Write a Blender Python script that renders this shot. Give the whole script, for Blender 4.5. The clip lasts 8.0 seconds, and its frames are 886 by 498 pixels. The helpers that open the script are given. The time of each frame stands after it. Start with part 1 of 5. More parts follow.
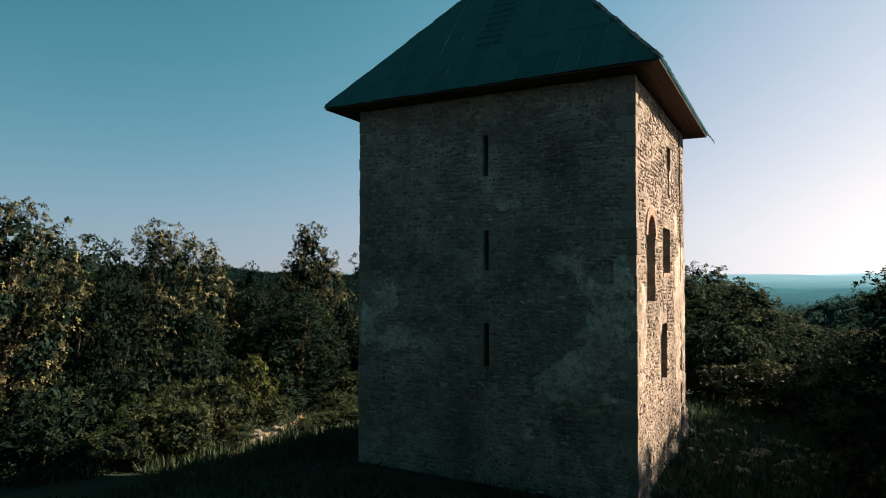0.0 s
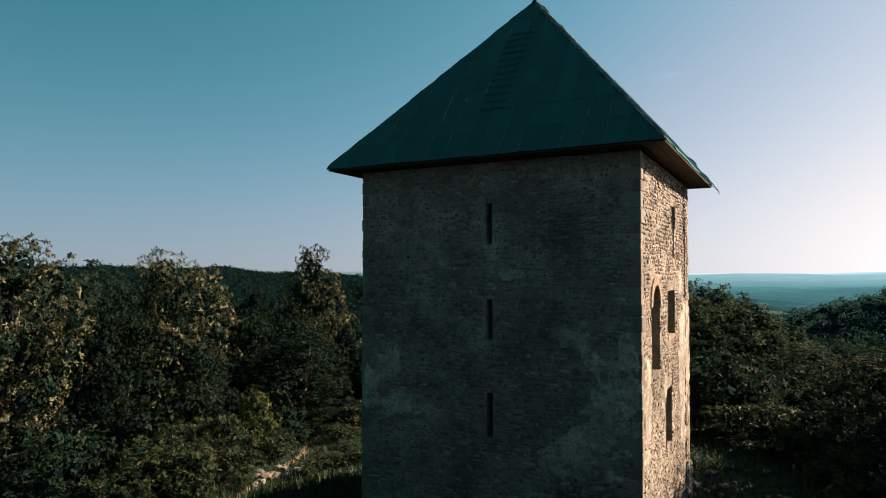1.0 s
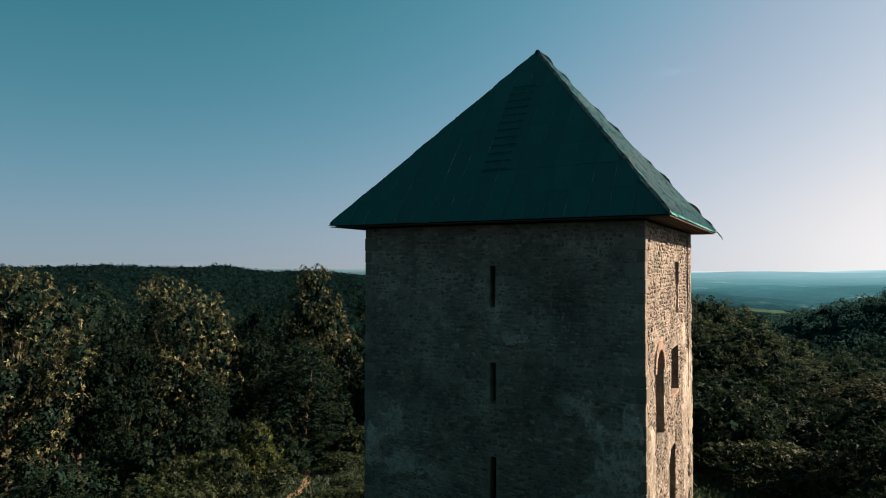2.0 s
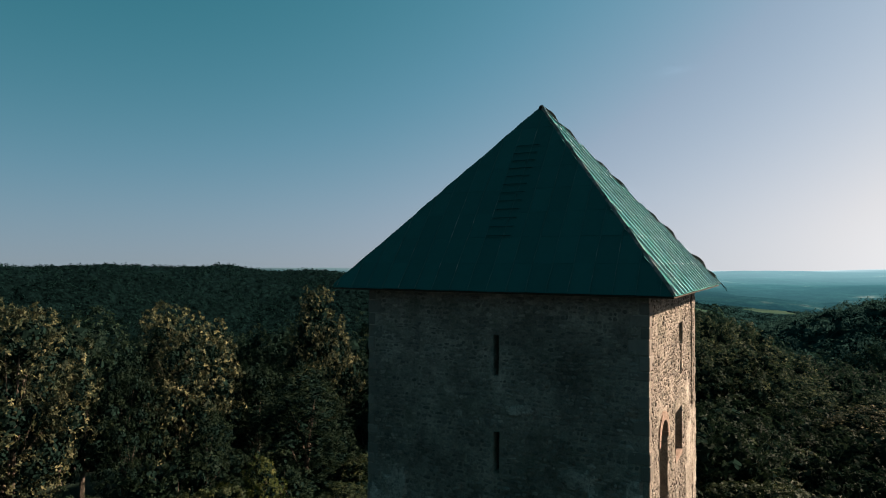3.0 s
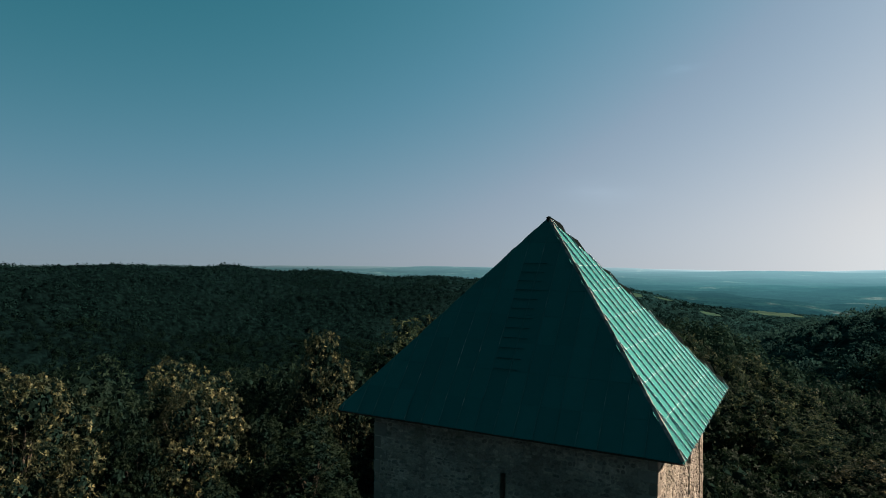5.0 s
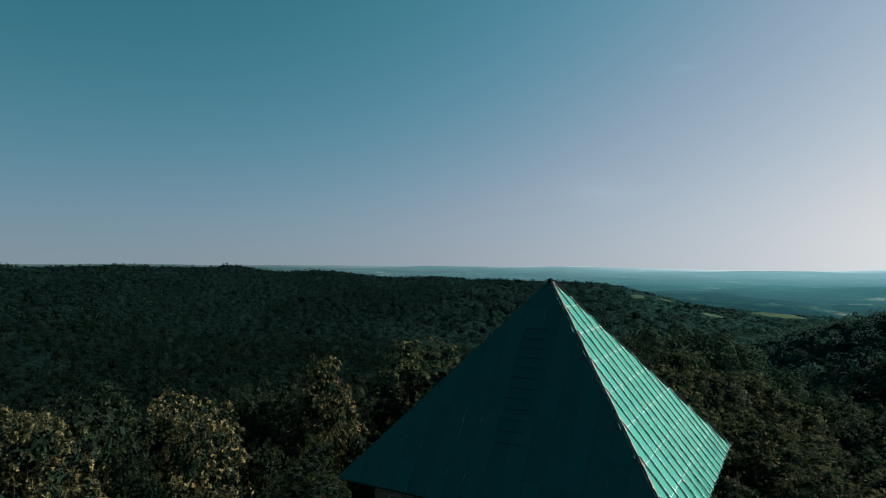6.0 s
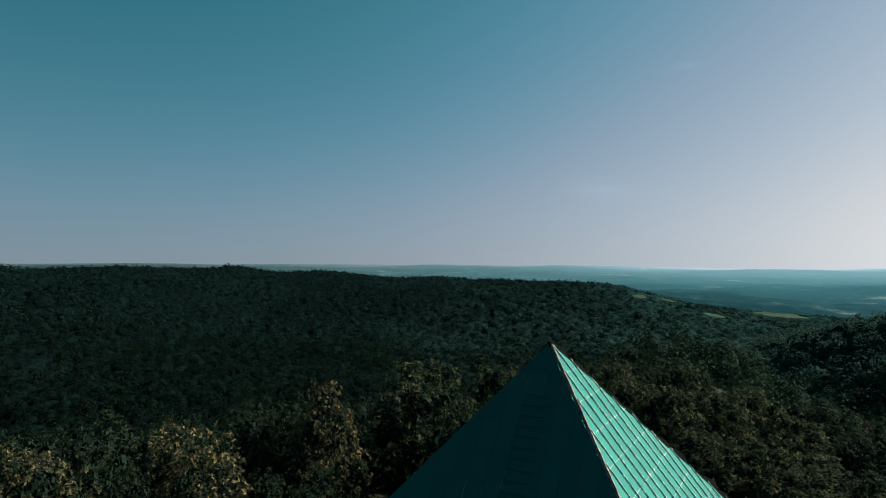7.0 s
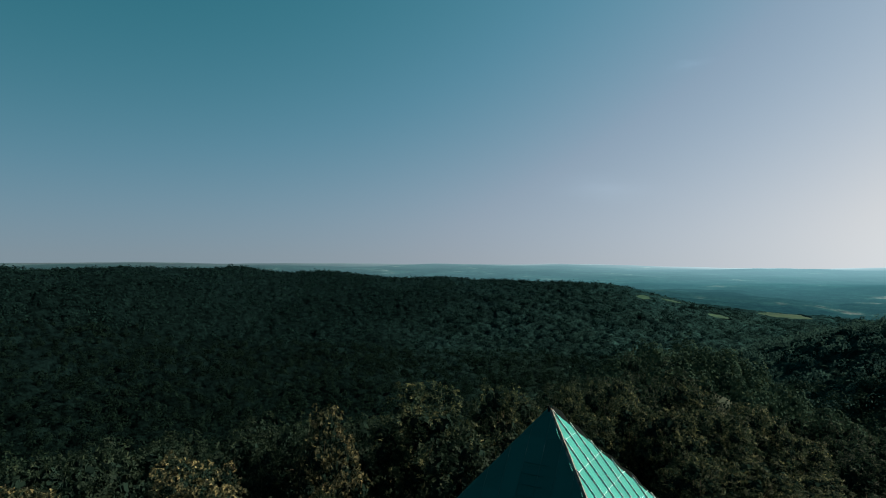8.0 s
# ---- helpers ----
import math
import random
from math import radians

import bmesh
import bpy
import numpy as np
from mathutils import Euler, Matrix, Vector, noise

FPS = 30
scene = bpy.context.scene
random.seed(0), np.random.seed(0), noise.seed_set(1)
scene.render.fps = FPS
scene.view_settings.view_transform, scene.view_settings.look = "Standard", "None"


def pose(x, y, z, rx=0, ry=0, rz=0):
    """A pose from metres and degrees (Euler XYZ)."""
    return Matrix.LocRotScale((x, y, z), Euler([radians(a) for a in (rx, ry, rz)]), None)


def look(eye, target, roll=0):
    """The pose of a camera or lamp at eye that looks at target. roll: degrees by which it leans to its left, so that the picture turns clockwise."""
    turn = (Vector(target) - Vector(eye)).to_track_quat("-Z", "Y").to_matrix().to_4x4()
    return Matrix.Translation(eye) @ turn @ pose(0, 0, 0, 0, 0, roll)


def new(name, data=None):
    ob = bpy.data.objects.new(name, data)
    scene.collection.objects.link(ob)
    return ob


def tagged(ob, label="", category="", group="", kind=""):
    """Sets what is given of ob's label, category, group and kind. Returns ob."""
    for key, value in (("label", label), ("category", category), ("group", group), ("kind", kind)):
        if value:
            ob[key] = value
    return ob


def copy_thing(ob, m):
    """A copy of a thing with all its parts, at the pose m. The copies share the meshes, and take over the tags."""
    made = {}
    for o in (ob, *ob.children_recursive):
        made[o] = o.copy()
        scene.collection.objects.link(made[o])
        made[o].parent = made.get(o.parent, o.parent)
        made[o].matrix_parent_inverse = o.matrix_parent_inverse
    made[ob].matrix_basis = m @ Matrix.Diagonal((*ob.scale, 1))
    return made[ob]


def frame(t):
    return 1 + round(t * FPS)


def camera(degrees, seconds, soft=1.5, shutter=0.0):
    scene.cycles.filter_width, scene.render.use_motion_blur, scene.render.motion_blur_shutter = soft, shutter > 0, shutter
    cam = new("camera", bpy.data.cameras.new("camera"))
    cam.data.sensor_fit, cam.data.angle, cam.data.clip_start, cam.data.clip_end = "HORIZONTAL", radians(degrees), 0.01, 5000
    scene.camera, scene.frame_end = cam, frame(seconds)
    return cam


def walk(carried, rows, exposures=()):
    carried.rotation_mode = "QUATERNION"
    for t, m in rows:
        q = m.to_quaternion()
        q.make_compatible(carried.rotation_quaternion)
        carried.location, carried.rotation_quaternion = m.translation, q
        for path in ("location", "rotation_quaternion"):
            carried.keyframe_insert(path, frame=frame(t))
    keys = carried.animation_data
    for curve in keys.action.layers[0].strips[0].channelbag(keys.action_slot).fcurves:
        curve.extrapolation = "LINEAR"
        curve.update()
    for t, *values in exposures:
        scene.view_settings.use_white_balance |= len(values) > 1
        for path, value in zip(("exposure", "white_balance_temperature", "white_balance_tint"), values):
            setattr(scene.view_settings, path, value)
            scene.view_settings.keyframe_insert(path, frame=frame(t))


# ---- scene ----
cam = camera(71.5, 8.0, soft=1.0)
PATH = [
    (0, (0.088, 0.209, 7.413), (-0.838, 1.981, 7.475), 0.1),
    (0.5, (0.079, 0.227, 8.532), (-0.85, 1.997, 8.592), 0.1),
    (1, (0.036, 0.233, 9.659), (-0.897, 2.001, 9.717), 0.1),
    (1.5, (-0.026, 0.217, 10.679), (-0.959, 1.986, 10.733), 0.1),
    (3, (-0.081, 0.157, 13.989), (-1.022, 1.921, 14.034), 0.2),
    (3.5, (-0.11, 0.106, 15.062), (-1.056, 1.868, 15.105), 0.3),
    (4, (-0.141, 0.087, 16.124), (-1.089, 1.847, 16.166), 0.4),
    (4.5, (-0.176, 0.171, 17.237), (-1.128, 1.93, 17.277), 0.4),
    (6, (-0.17, 0.178, 20.821), (-1.131, 1.931, 20.857), 0.5),
    (6.5, (-0.161, 0.208, 22.047), (-1.124, 1.96, 22.081), 0.4),
    (7, (-0.138, 0.243, 23.308), (-1.104, 1.994, 23.339), 0.4),
    (7.5, (-0.102, 0.276, 24.59), (-1.071, 2.026, 24.618), 0.4),
    (8, (-0.028, 0.356, 25.805), (-1.003, 2.102, 25.832), 0.4),
]
EXPOSURES = [(0.0, 2.0, 7200, 21), (1.5, 1.8, 7050, 19), (3.5, 1.55, 6800, 16), (4.5, 1.47, 6720, 14), (6.5, 1.40, 6650, 13), (8.0, 1.40, 6650, 13)]
walk(cam, [(t, look(eye, target, roll)) for t, eye, target, roll in PATH], EXPOSURES)

# ---- world and sun ----
SUN_AZ, SUN_EL = 54.0, 30.0          # degrees clockwise from +y, and above the horizon
world = bpy.data.worlds.new("sky")
scene.world = world
world.use_nodes = True
wn, wl = world.node_tree.nodes, world.node_tree.links
sky = wn.new("ShaderNodeTexSky")
sky.sky_type, sky.sun_disc = "NISHITA", False
sky.sun_elevation, sky.sun_rotation = radians(SUN_EL), radians(SUN_AZ)
sky.altitude, sky.air_density, sky.dust_density, sky.ozone_density = 300, 1.0, 1.0, 1.0
# the air's own tint: clear teal-blue where the sky is dark, paling to white where it is bright and in the haze low down
def world_maths(op, a, b=0.0):
    x = wn.new("ShaderNodeMath")
    x.operation = op
    for sock, v in zip(x.inputs, (a, b)):
        if hasattr(v, "is_output"):
            wl.new(v, sock)
        else:
            sock.default_value = v
    return x.outputs[0]


way = wn.new("ShaderNodeSeparateXYZ")
wl.new(wn.new("ShaderNodeTexCoord").outputs["Generated"], way.inputs[0])
lifted_way = wn.new("ShaderNodeCombineXYZ")
wl.new(way.outputs[0], lifted_way.inputs[0])
wl.new(way.outputs[1], lifted_way.inputs[1])
wl.new(world_maths("SQRT", world_maths("ADD", world_maths("MULTIPLY", way.outputs[2], way.outputs[2]), 0.012)), lifted_way.inputs[2])
wl.new(lifted_way.outputs[0], sky.inputs["Vector"])
bw = wn.new("ShaderNodeRGBToBW")
wl.new(sky.outputs[0], bw.inputs[0])
towards = wn.new("ShaderNodeVectorMath")
towards.operation = "DOT_PRODUCT"
wl.new(lifted_way.outputs[0], towards.inputs[0])
towards.inputs[1].default_value = (math.sin(radians(SUN_AZ)) * math.cos(radians(SUN_EL)), math.cos(radians(SUN_AZ)) * math.cos(radians(SUN_EL)), math.sin(radians(SUN_EL)))
aureole = world_maths("EXPONENT", world_maths("MULTIPLY", world_maths("SUBTRACT", towards.outputs["Value"], 0.1), 0.62))   # haze scatters towards the sun
lum = world_maths("MULTIPLY", world_maths("MULTIPLY", bw.outputs[0], aureole), world_maths("POWER", world_maths("DIVIDE", bw.outputs[0], 2.1), -0.12))
lum = world_maths("MULTIPLY", lum, world_maths("SUBTRACT", 1.0, world_maths("MULTIPLY", world_maths("MULTIPLY", way.outputs[2], way.outputs[2]), 0.45)))    # deeper towards the zenith
level = world_maths("MULTIPLY", lum, 0.075)
tint = wn.new("ShaderNodeValToRGB")
stops = [(0.0, (0.10, 0.735, 1.0)), (0.12, (0.11, 0.735, 1.0)), (0.2, (0.23, 0.71, 1.0)), (0.31, (0.44, 0.665, 0.885)), (0.57, (0.60, 0.65, 0.69)), (0.9, (0.67, 0.64, 0.58))]
while len(tint.color_ramp.elements) < len(stops):
    tint.color_ramp.elements.new(0.5)
for el, (p, c) in zip(tint.color_ramp.elements, stops):
    el.position, el.color = p, (*c, 1)
wl.new(level, tint.inputs[0])
haze = wn.new("ShaderNodeMix")
haze.data_type = "RGBA"
wl.new(world_maths("MULTIPLY", world_maths("EXPONENT", world_maths("MULTIPLY", world_maths("MAXIMUM", way.outputs[2], 0.0), -9.0)), 0.6), haze.inputs["Factor"])
sock_a, sock_b = [i for i in haze.inputs if i.type == "RGBA"]
wl.new(tint.outputs[0], sock_a)
sock_b.default_value = (0.60, 0.655, 0.68, 1)
times_level = wn.new("ShaderNodeVectorMath")
times_level.operation = "SCALE"
wl.new([o for o in haze.outputs if o.type == "RGBA"][0], times_level.inputs[0])
streaks = wn.new("ShaderNodeTexNoise")
streaks.inputs["Scale"].default_value, streaks.inputs["Detail"].default_value = 5.0, 5.0
flat = wn.new("ShaderNodeVectorMath")
flat.operation = "MULTIPLY"
wl.new(lifted_way.outputs[0], flat.inputs[0])
flat.inputs[1].default_value = (1.0, 1.0, 6.0)
wl.new(flat.outputs[0], streaks.inputs["Vector"])
wisp = 0.0
for az, el, wide, thick in ((7.6, 16.6, 1300.0, 1.0), (14.5, 6.3, 260.0, 0.45)):          # two faint wisps of high cloud
    a, b = radians(az), radians(el)
    near = wn.new("ShaderNodeVectorMath")
    near.operation = "DISTANCE"
    stretched = wn.new("ShaderNodeVectorMath")
    stretched.operation = "MULTIPLY"
    wl.new(wn.new("ShaderNodeTexCoord").outputs["Generated"], stretched.inputs[0])
    stretched.inputs[1].default_value = (1.0, 1.0, 3.5)
    wl.new(stretched.outputs[0], near.inputs[0])
    near.inputs[1].default_value = (-math.sin(a) * math.cos(b), math.cos(a) * math.cos(b), 3.5 * math.sin(b))
    spot = world_maths("EXPONENT", world_maths("MULTIPLY", world_maths("MULTIPLY", near.outputs["Value"], near.outputs["Value"]), -wide))
    wisp = world_maths("ADD", world_maths("MULTIPLY", spot, thick), wisp)
wisp = world_maths("MULTIPLY", wisp, world_maths("MAXIMUM", world_maths("SUBTRACT", streaks.outputs["Fac"], 0.38), 0.0))
wl.new(world_maths("MULTIPLY", lum, world_maths("ADD", world_maths("MULTIPLY", wisp, 0.75), 1.0)), times_level.inputs["Scale"])
wl.new(times_level.outputs[0], wn["Background"].inputs[0])
wn["Background"].inputs[1].default_value = 0.0505

sun_dir = Vector((math.sin(radians(SUN_AZ)) * math.cos(radians(SUN_EL)), math.cos(radians(SUN_AZ)) * math.cos(radians(SUN_EL)), math.sin(radians(SUN_EL))))
sun_lamp = bpy.data.lights.new("sun", "SUN")
sun_lamp.energy, sun_lamp.angle, sun_lamp.color = 4.8, radians(0.6), (1.0, 0.84, 0.66)
sun = new("sun", sun_lamp)
sun.matrix_world = look(Vector((0, 0, 60)) + sun_dir * 10, Vector((0, 0, 60)))


# ---- materials ----
class Net:
    """A small builder for one node material."""

    def __init__(self, name, rough=0.8, metal=0.0, spec=0.3):
        self.m = bpy.data.materials.new(name)
        self.m.use_nodes = True
        self.n, self.l = self.m.node_tree.nodes, self.m.node_tree.links
        self.b = self.n["Principled BSDF"]
        self.b.inputs["Roughness"].default_value = rough
        self.b.inputs["Metallic"].default_value = metal
        self.b.inputs["Specular IOR Level"].default_value = spec
        self.coord = self.n.new("ShaderNodeTexCoord").outputs["Object"]

    def set(self, socket, value):
        if hasattr(value, "is_output"):
            self.l.new(value, socket)
        else:
            socket.default_value = value

    def noise(self, scale, detail=4.0, rough=0.6, stretch=None, world_space=False):
        t = self.n.new("ShaderNodeTexNoise")
        t.inputs["Scale"].default_value, t.inputs["Detail"].default_value, t.inputs["Roughness"].default_value = scale, detail, rough
        v = self.coord
        if world_space:
            v = self.n.new("ShaderNodeNewGeometry").outputs["Position"]
        if stretch:
            mp = self.n.new("ShaderNodeMapping")
            mp.inputs["Scale"].default_value = stretch
            self.l.new(v, mp.inputs["Vector"])
            v = mp.outputs[0]
        self.l.new(v, t.inputs["Vector"])
        return t.outputs["Fac"]

    def ramp(self, fac, stops):
        r = self.n.new("ShaderNodeValToRGB")
        e = r.color_ramp.elements
        while len(e) < len(stops):
            e.new(0.5)
        for el, (p, c) in zip(e, stops):
            el.position, el.color = p, (c, c, c, 1) if isinstance(c, (int, float)) else (*c, 1)
        self.l.new(fac, r.inputs[0])
        return r.outputs[0]

    def mix(self, fac, a, b, blend="MIX"):
        x = self.n.new("ShaderNodeMix")
        x.data_type, x.blend_type = "RGBA", blend
        self.set(x.inputs["Factor"], fac)
        for k, v in (("A", a), ("B", b)):
            sock = [i for i in x.inputs if i.name == k and i.type == "RGBA"][0]
            self.set(sock, (*v, 1) if isinstance(v, tuple) and len(v) == 3 else v)
        return [o for o in x.outputs if o.type == "RGBA"][0]

    def maths(self, op, a, b=0.0):
        x = self.n.new("ShaderNodeMath")
        x.operation = op
        self.set(x.inputs[0], a)
        self.set(x.inputs[1], b)
        return x.outputs[0]

    def chance(self):
        """A random value for each piece, whether an object of its own or an island of a joined mesh."""
        a = self.n.new("ShaderNodeObjectInfo").outputs["Random"]
        b = self.n.new("ShaderNodeNewGeometry").outputs["Random Per Island"]
        return self.maths("FRACT", self.maths("ADD", a, b))

    def color(self, value):
        self.set(self.b.inputs["Base Color"], (*value, 1) if isinstance(value, tuple) else value)
        return self

    def rough(self, value):
        self.set(self.b.inputs["Roughness"], value)
        return self

    def bump(self, height, strength=0.4, distance=0.02):
        x = self.n.new("ShaderNodeBump")
        x.inputs["Strength"].default_value, x.inputs["Distance"].default_value = strength, distance
        self.l.new(height, x.inputs["Height"])
        self.l.new(x.outputs[0], self.b.inputs["Normal"])
        return self


def stone_material():
    k = Net("rubble_stone", 0.92, spec=0.15)
    tone = k.ramp(k.chance(), [(0.0, (0.120, 0.103, 0.086)), (0.3, (0.178, 0.153, 0.127)), (0.8, (0.250, 0.215, 0.178)), (1.0, (0.34, 0.293, 0.242))])
    grain = k.noise(18.0, 7, 0.85, world_space=True)
    c = k.mix(0.75, tone, k.ramp(grain, [(0.35, 0.25), (0.62, 1.15)]), "MULTIPLY")
    lichen = k.ramp(k.noise(1.4, 5, 0.65, world_space=True), [(0.52, 0.0), (0.68, 1.0)])
    c = k.mix(k.maths("MULTIPLY", lichen, 0.4), c, (0.21, 0.205, 0.18))
    return k.color(weathered(k, c)).bump(grain, 0.7, 0.03).m


def weathered(k, c):
    """Broad damp, mossy and pale-washed stains that run on over stones, joints and plaster alike."""
    c = k.mix(0.75, c, k.ramp(k.noise(0.42, 6, 0.62, world_space=True), [(0.36, 0.64), (0.5, 1.0), (0.64, 1.26)]), "MULTIPLY")
    c = k.mix(k.maths("MULTIPLY", k.ramp(k.noise(0.75, 7, 0.7, (1, 1, 0.7), True), [(0.56, 0.0), (0.66, 1.0)]), 0.45), c, (0.085, 0.088, 0.058))
    return k.mix(k.maths("MULTIPLY", k.ramp(k.noise(1.3, 7, 0.72, (1, 1, 0.8), True), [(0.60, 0.0), (0.68, 1.0)]), 0.5), c, (0.24, 0.222, 0.195))


def mortar_material():
    k = Net("lime_mortar", 0.95, spec=0.1)
    big = k.noise(0.5, 5, 0.6, world_space=True)
    fine = k.noise(14.0, 6, 0.75, world_space=True)
    c = k.mix(k.ramp(big, [(0.4, 0.0), (0.6, 1.0)]), (0.215, 0.185, 0.152), (0.33, 0.286, 0.236))
    c = k.mix(0.55, c, k.ramp(k.noise(2.4, 6, 0.7, world_space=True), [(0.35, 0.3), (0.62, 1.15)]), "MULTIPLY")
    moss = k.ramp(k.noise(0.8, 5, 0.65, (1, 1, 0.6), True), [(0.55, 0.0), (0.7, 1.0)])
    c = k.mix(k.maths("MULTIPLY", moss, 0.5), c, (0.085, 0.090, 0.058))
    streak = k.ramp(k.noise(1.6, 4, 0.6, (1, 1, 0.15), True), [(0.5, 0.0), (0.75, 1.0)])
    c = k.mix(k.maths("MULTIPLY", streak, 0.5), c, (0.08, 0.075, 0.065))
    c = k.mix(0.5, c, k.ramp(fine, [(0.35, 0.3), (0.62, 1.15)]), "MULTIPLY")
    return k.color(weathered(k, c)).bump(fine, 1.0, 0.06).m


def plaster_material():
    k = Net("old_lime_plaster", 0.95, spec=0.1)
    big = k.noise(0.9, 6, 0.65, world_space=True)
    fine = k.noise(10.0, 6, 0.75, world_space=True)
    c = k.ramp(big, [(0.35, (0.22, 0.192, 0.160)), (0.5, (0.31, 0.274, 0.230)), (0.68, (0.38, 0.338, 0.287))])
    c = k.mix(0.6, c, k.ramp(fine, [(0.35, 0.25), (0.6, 1.15)]), "MULTIPLY")
    pits = k.ramp(k.noise(4.5, 7, 0.78, world_space=True), [(0.40, 0.30), (0.50, 1.0), (0.66, 1.15)])
    return k.color(weathered(k, k.mix(0.7, c, pits, "MULTIPLY"))).bump(fine, 0.9, 0.04).m


def rubble_material():
    k = Net("fallen_mossy_stone", 0.95, spec=0.1)
    g = k.noise(5.0, 6, 0.75, world_space=True)
    c = k.mix(k.ramp(g, [(0.4, 0.0), (0.65, 1.0)]), (0.045, 0.048, 0.034), k.ramp(k.chance(), [(0.0, (0.12, 0.109, 0.094)), (1.0, (0.25, 0.226, 0.195))]))
    return k.color(c).bump(g, 0.6, 0.05).m


def rock_material():
    k = Net("weathered_footing_rock", 0.95, spec=0.1)
    g = k.noise(3.2, 8, 0.75, world_space=True)
    c = k.ramp(g, [(0.35, (0.035, 0.037, 0.037)), (0.5, (0.095, 0.095, 0.090)), (0.64, (0.19, 0.182, 0.168))])
    return k.color(c).bump(g, 1.0, 0.12).m


def quoin_material():
    k = Net("dressed_limestone", 0.9, spec=0.15)
    tone = k.ramp(k.chance(), [(0.0, (0.13, 0.113, 0.094)), (1.0, (0.20, 0.175, 0.148))])
    g = k.noise(6.0, 6, 0.7, world_space=True)
    c = k.mix(0.5, tone, k.ramp(g, [(0.3, 0.5), (0.7, 1.0)]), "MULTIPLY")
    return k.color(c).bump(g, 0.4, 0.02).m


def brick_material():
    k = Net("red_brick", 0.9, spec=0.15)
    tone = k.ramp(k.chance(), [(0.0, (0.20, 0.142, 0.108)), (1.0, (0.29, 0.212, 0.168))])
    g = k.noise(20.0, 5, 0.7, world_space=True)
    return k.color(k.mix(0.4, tone, k.ramp(g, [(0.3, 0.5), (0.7, 1.0)]), "MULTIPLY")).bump(g, 0.5, 0.01).m


def sheet_material():
    k = Net("green_painted_tin", 0.58, metal=0.62, spec=0.05)
    tone = k.ramp(k.chance(), [(0.0, (0.0085, 0.093, 0.086)), (0.5, (0.0093, 0.101, 0.093)), (1.0, (0.0100, 0.109, 0.100))])
    dirt = k.noise(2.2, 6, 0.7, world_space=True)
    c = k.mix(k.maths("MULTIPLY", k.ramp(dirt, [(0.5, 0.0), (0.8, 1.0)]), 0.4), tone, (0.014, 0.088, 0.078))
    rust = k.ramp(k.noise(7.0, 6, 0.75, world_space=True), [(0.66, 0.0), (0.74, 1.0)])
    c = k.mix(k.maths("MULTIPLY", rust, 0.4), c, (0.06, 0.07, 0.055))
    k.rough(k.ramp(dirt, [(0.3, 0.52), (0.8, 0.64)]))
    return k.color(c).bump(k.noise(1.1, 3, 0.5, world_space=True), 0.25, 0.05).m


def flashing_material():
    # near-black: shade on the curled, sun-averted sides is put into the colour
    k = Net("shade_dark_flashing", 0.9, spec=0.0)
    g = k.noise(5.0, 6, 0.7, world_space=True)
    c = k.ramp(g, [(0.3, (0.004, 0.006, 0.006)), (0.6, (0.007, 0.010, 0.010)), (0.75, (0.013, 0.015, 0.014))])
    return k.color(c).bump(g, 0.3, 0.01).m


def pale_strip_material():
    k = Net("peeling_pale_strip", 0.7, spec=0.2)
    g = k.noise(4.0, 6, 0.75, world_space=True)
    c = k.ramp(g, [(0.36, (0.03, 0.035, 0.03)), (0.5, (0.13, 0.11, 0.10)), (0.64, (0.26, 0.22, 0.205))])
    return k.color(c).bump(g, 0.3, 0.01).m


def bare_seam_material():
    k = Net("pale_tin_seam", 0.6, metal=0.0, spec=0.3)
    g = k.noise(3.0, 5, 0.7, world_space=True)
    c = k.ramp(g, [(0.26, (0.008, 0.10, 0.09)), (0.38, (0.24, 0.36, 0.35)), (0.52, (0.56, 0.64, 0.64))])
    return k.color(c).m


def flecked_seam_material():
    k = Net("flecked_tin_seam", 0.6, spec=0.2)
    g = k.noise(0.9, 4, 0.7, world_space=True)
    c = k.ramp(g, [(0.50, (0.012, 0.085, 0.078)), (0.58, (0.03, 0.105, 0.096)), (0.68, (0.17, 0.22, 0.20))])
    return k.color(c).m


def step_iron_material():
    k = Net("green_step_iron_and_shaded_flank", 0.6, metal=0.8, spec=0.1)
    g = k.noise(5.0, 5, 0.7, world_space=True)
    return k.color(k.ramp(g, [(0.35, (0.006, 0.036, 0.030)), (0.65, (0.010, 0.060, 0.048))])).m


def wood_material(name, dark, light):
    k = Net(name, 0.8, spec=0.2)
    g = k.noise(3.0, 6, 0.7, (1, 8, 8), True)
    c = k.mix(g, dark, light)
    c = k.mix(0.4, c, k.ramp(k.chance(), [(0.0, 0.55), (1.0, 1.0)]), "MULTIPLY")
    return k.color(c).bump(g, 0.3, 0.01).m


def leaf_material(name, dark, light, warm, through_light=0.35, rough=0.6, spec=0.18, tips=0.0, stand=0.35):
    k = Net(name, rough, spec=spec)
    tone = k.ramp(k.chance(), [(0.0, dark), (0.7 - tips, light), (1.0 - tips * 0.6, warm)])
    big = k.noise(stand, 5, 0.6, world_space=True)      # whole branches, or whole stands of a wood, of a darker green
    c = k.mix(k.ramp(big, [(0.38, 0.0), (0.62, 0.75)]), tone, dark)
    k.color(c)
    tr = k.n.new("ShaderNodeBsdfTranslucent")
    k.l.new(c, tr.inputs["Color"])
    mx = k.n.new("ShaderNodeMixShader")
    mx.inputs[0].default_value = through_light
    k.l.new(k.b.outputs[0], mx.inputs[1])
    k.l.new(tr.outputs[0], mx.inputs[2])
    k.l.new(mx.outputs[0], k.n["Material Output"].inputs["Surface"])
    return k.m


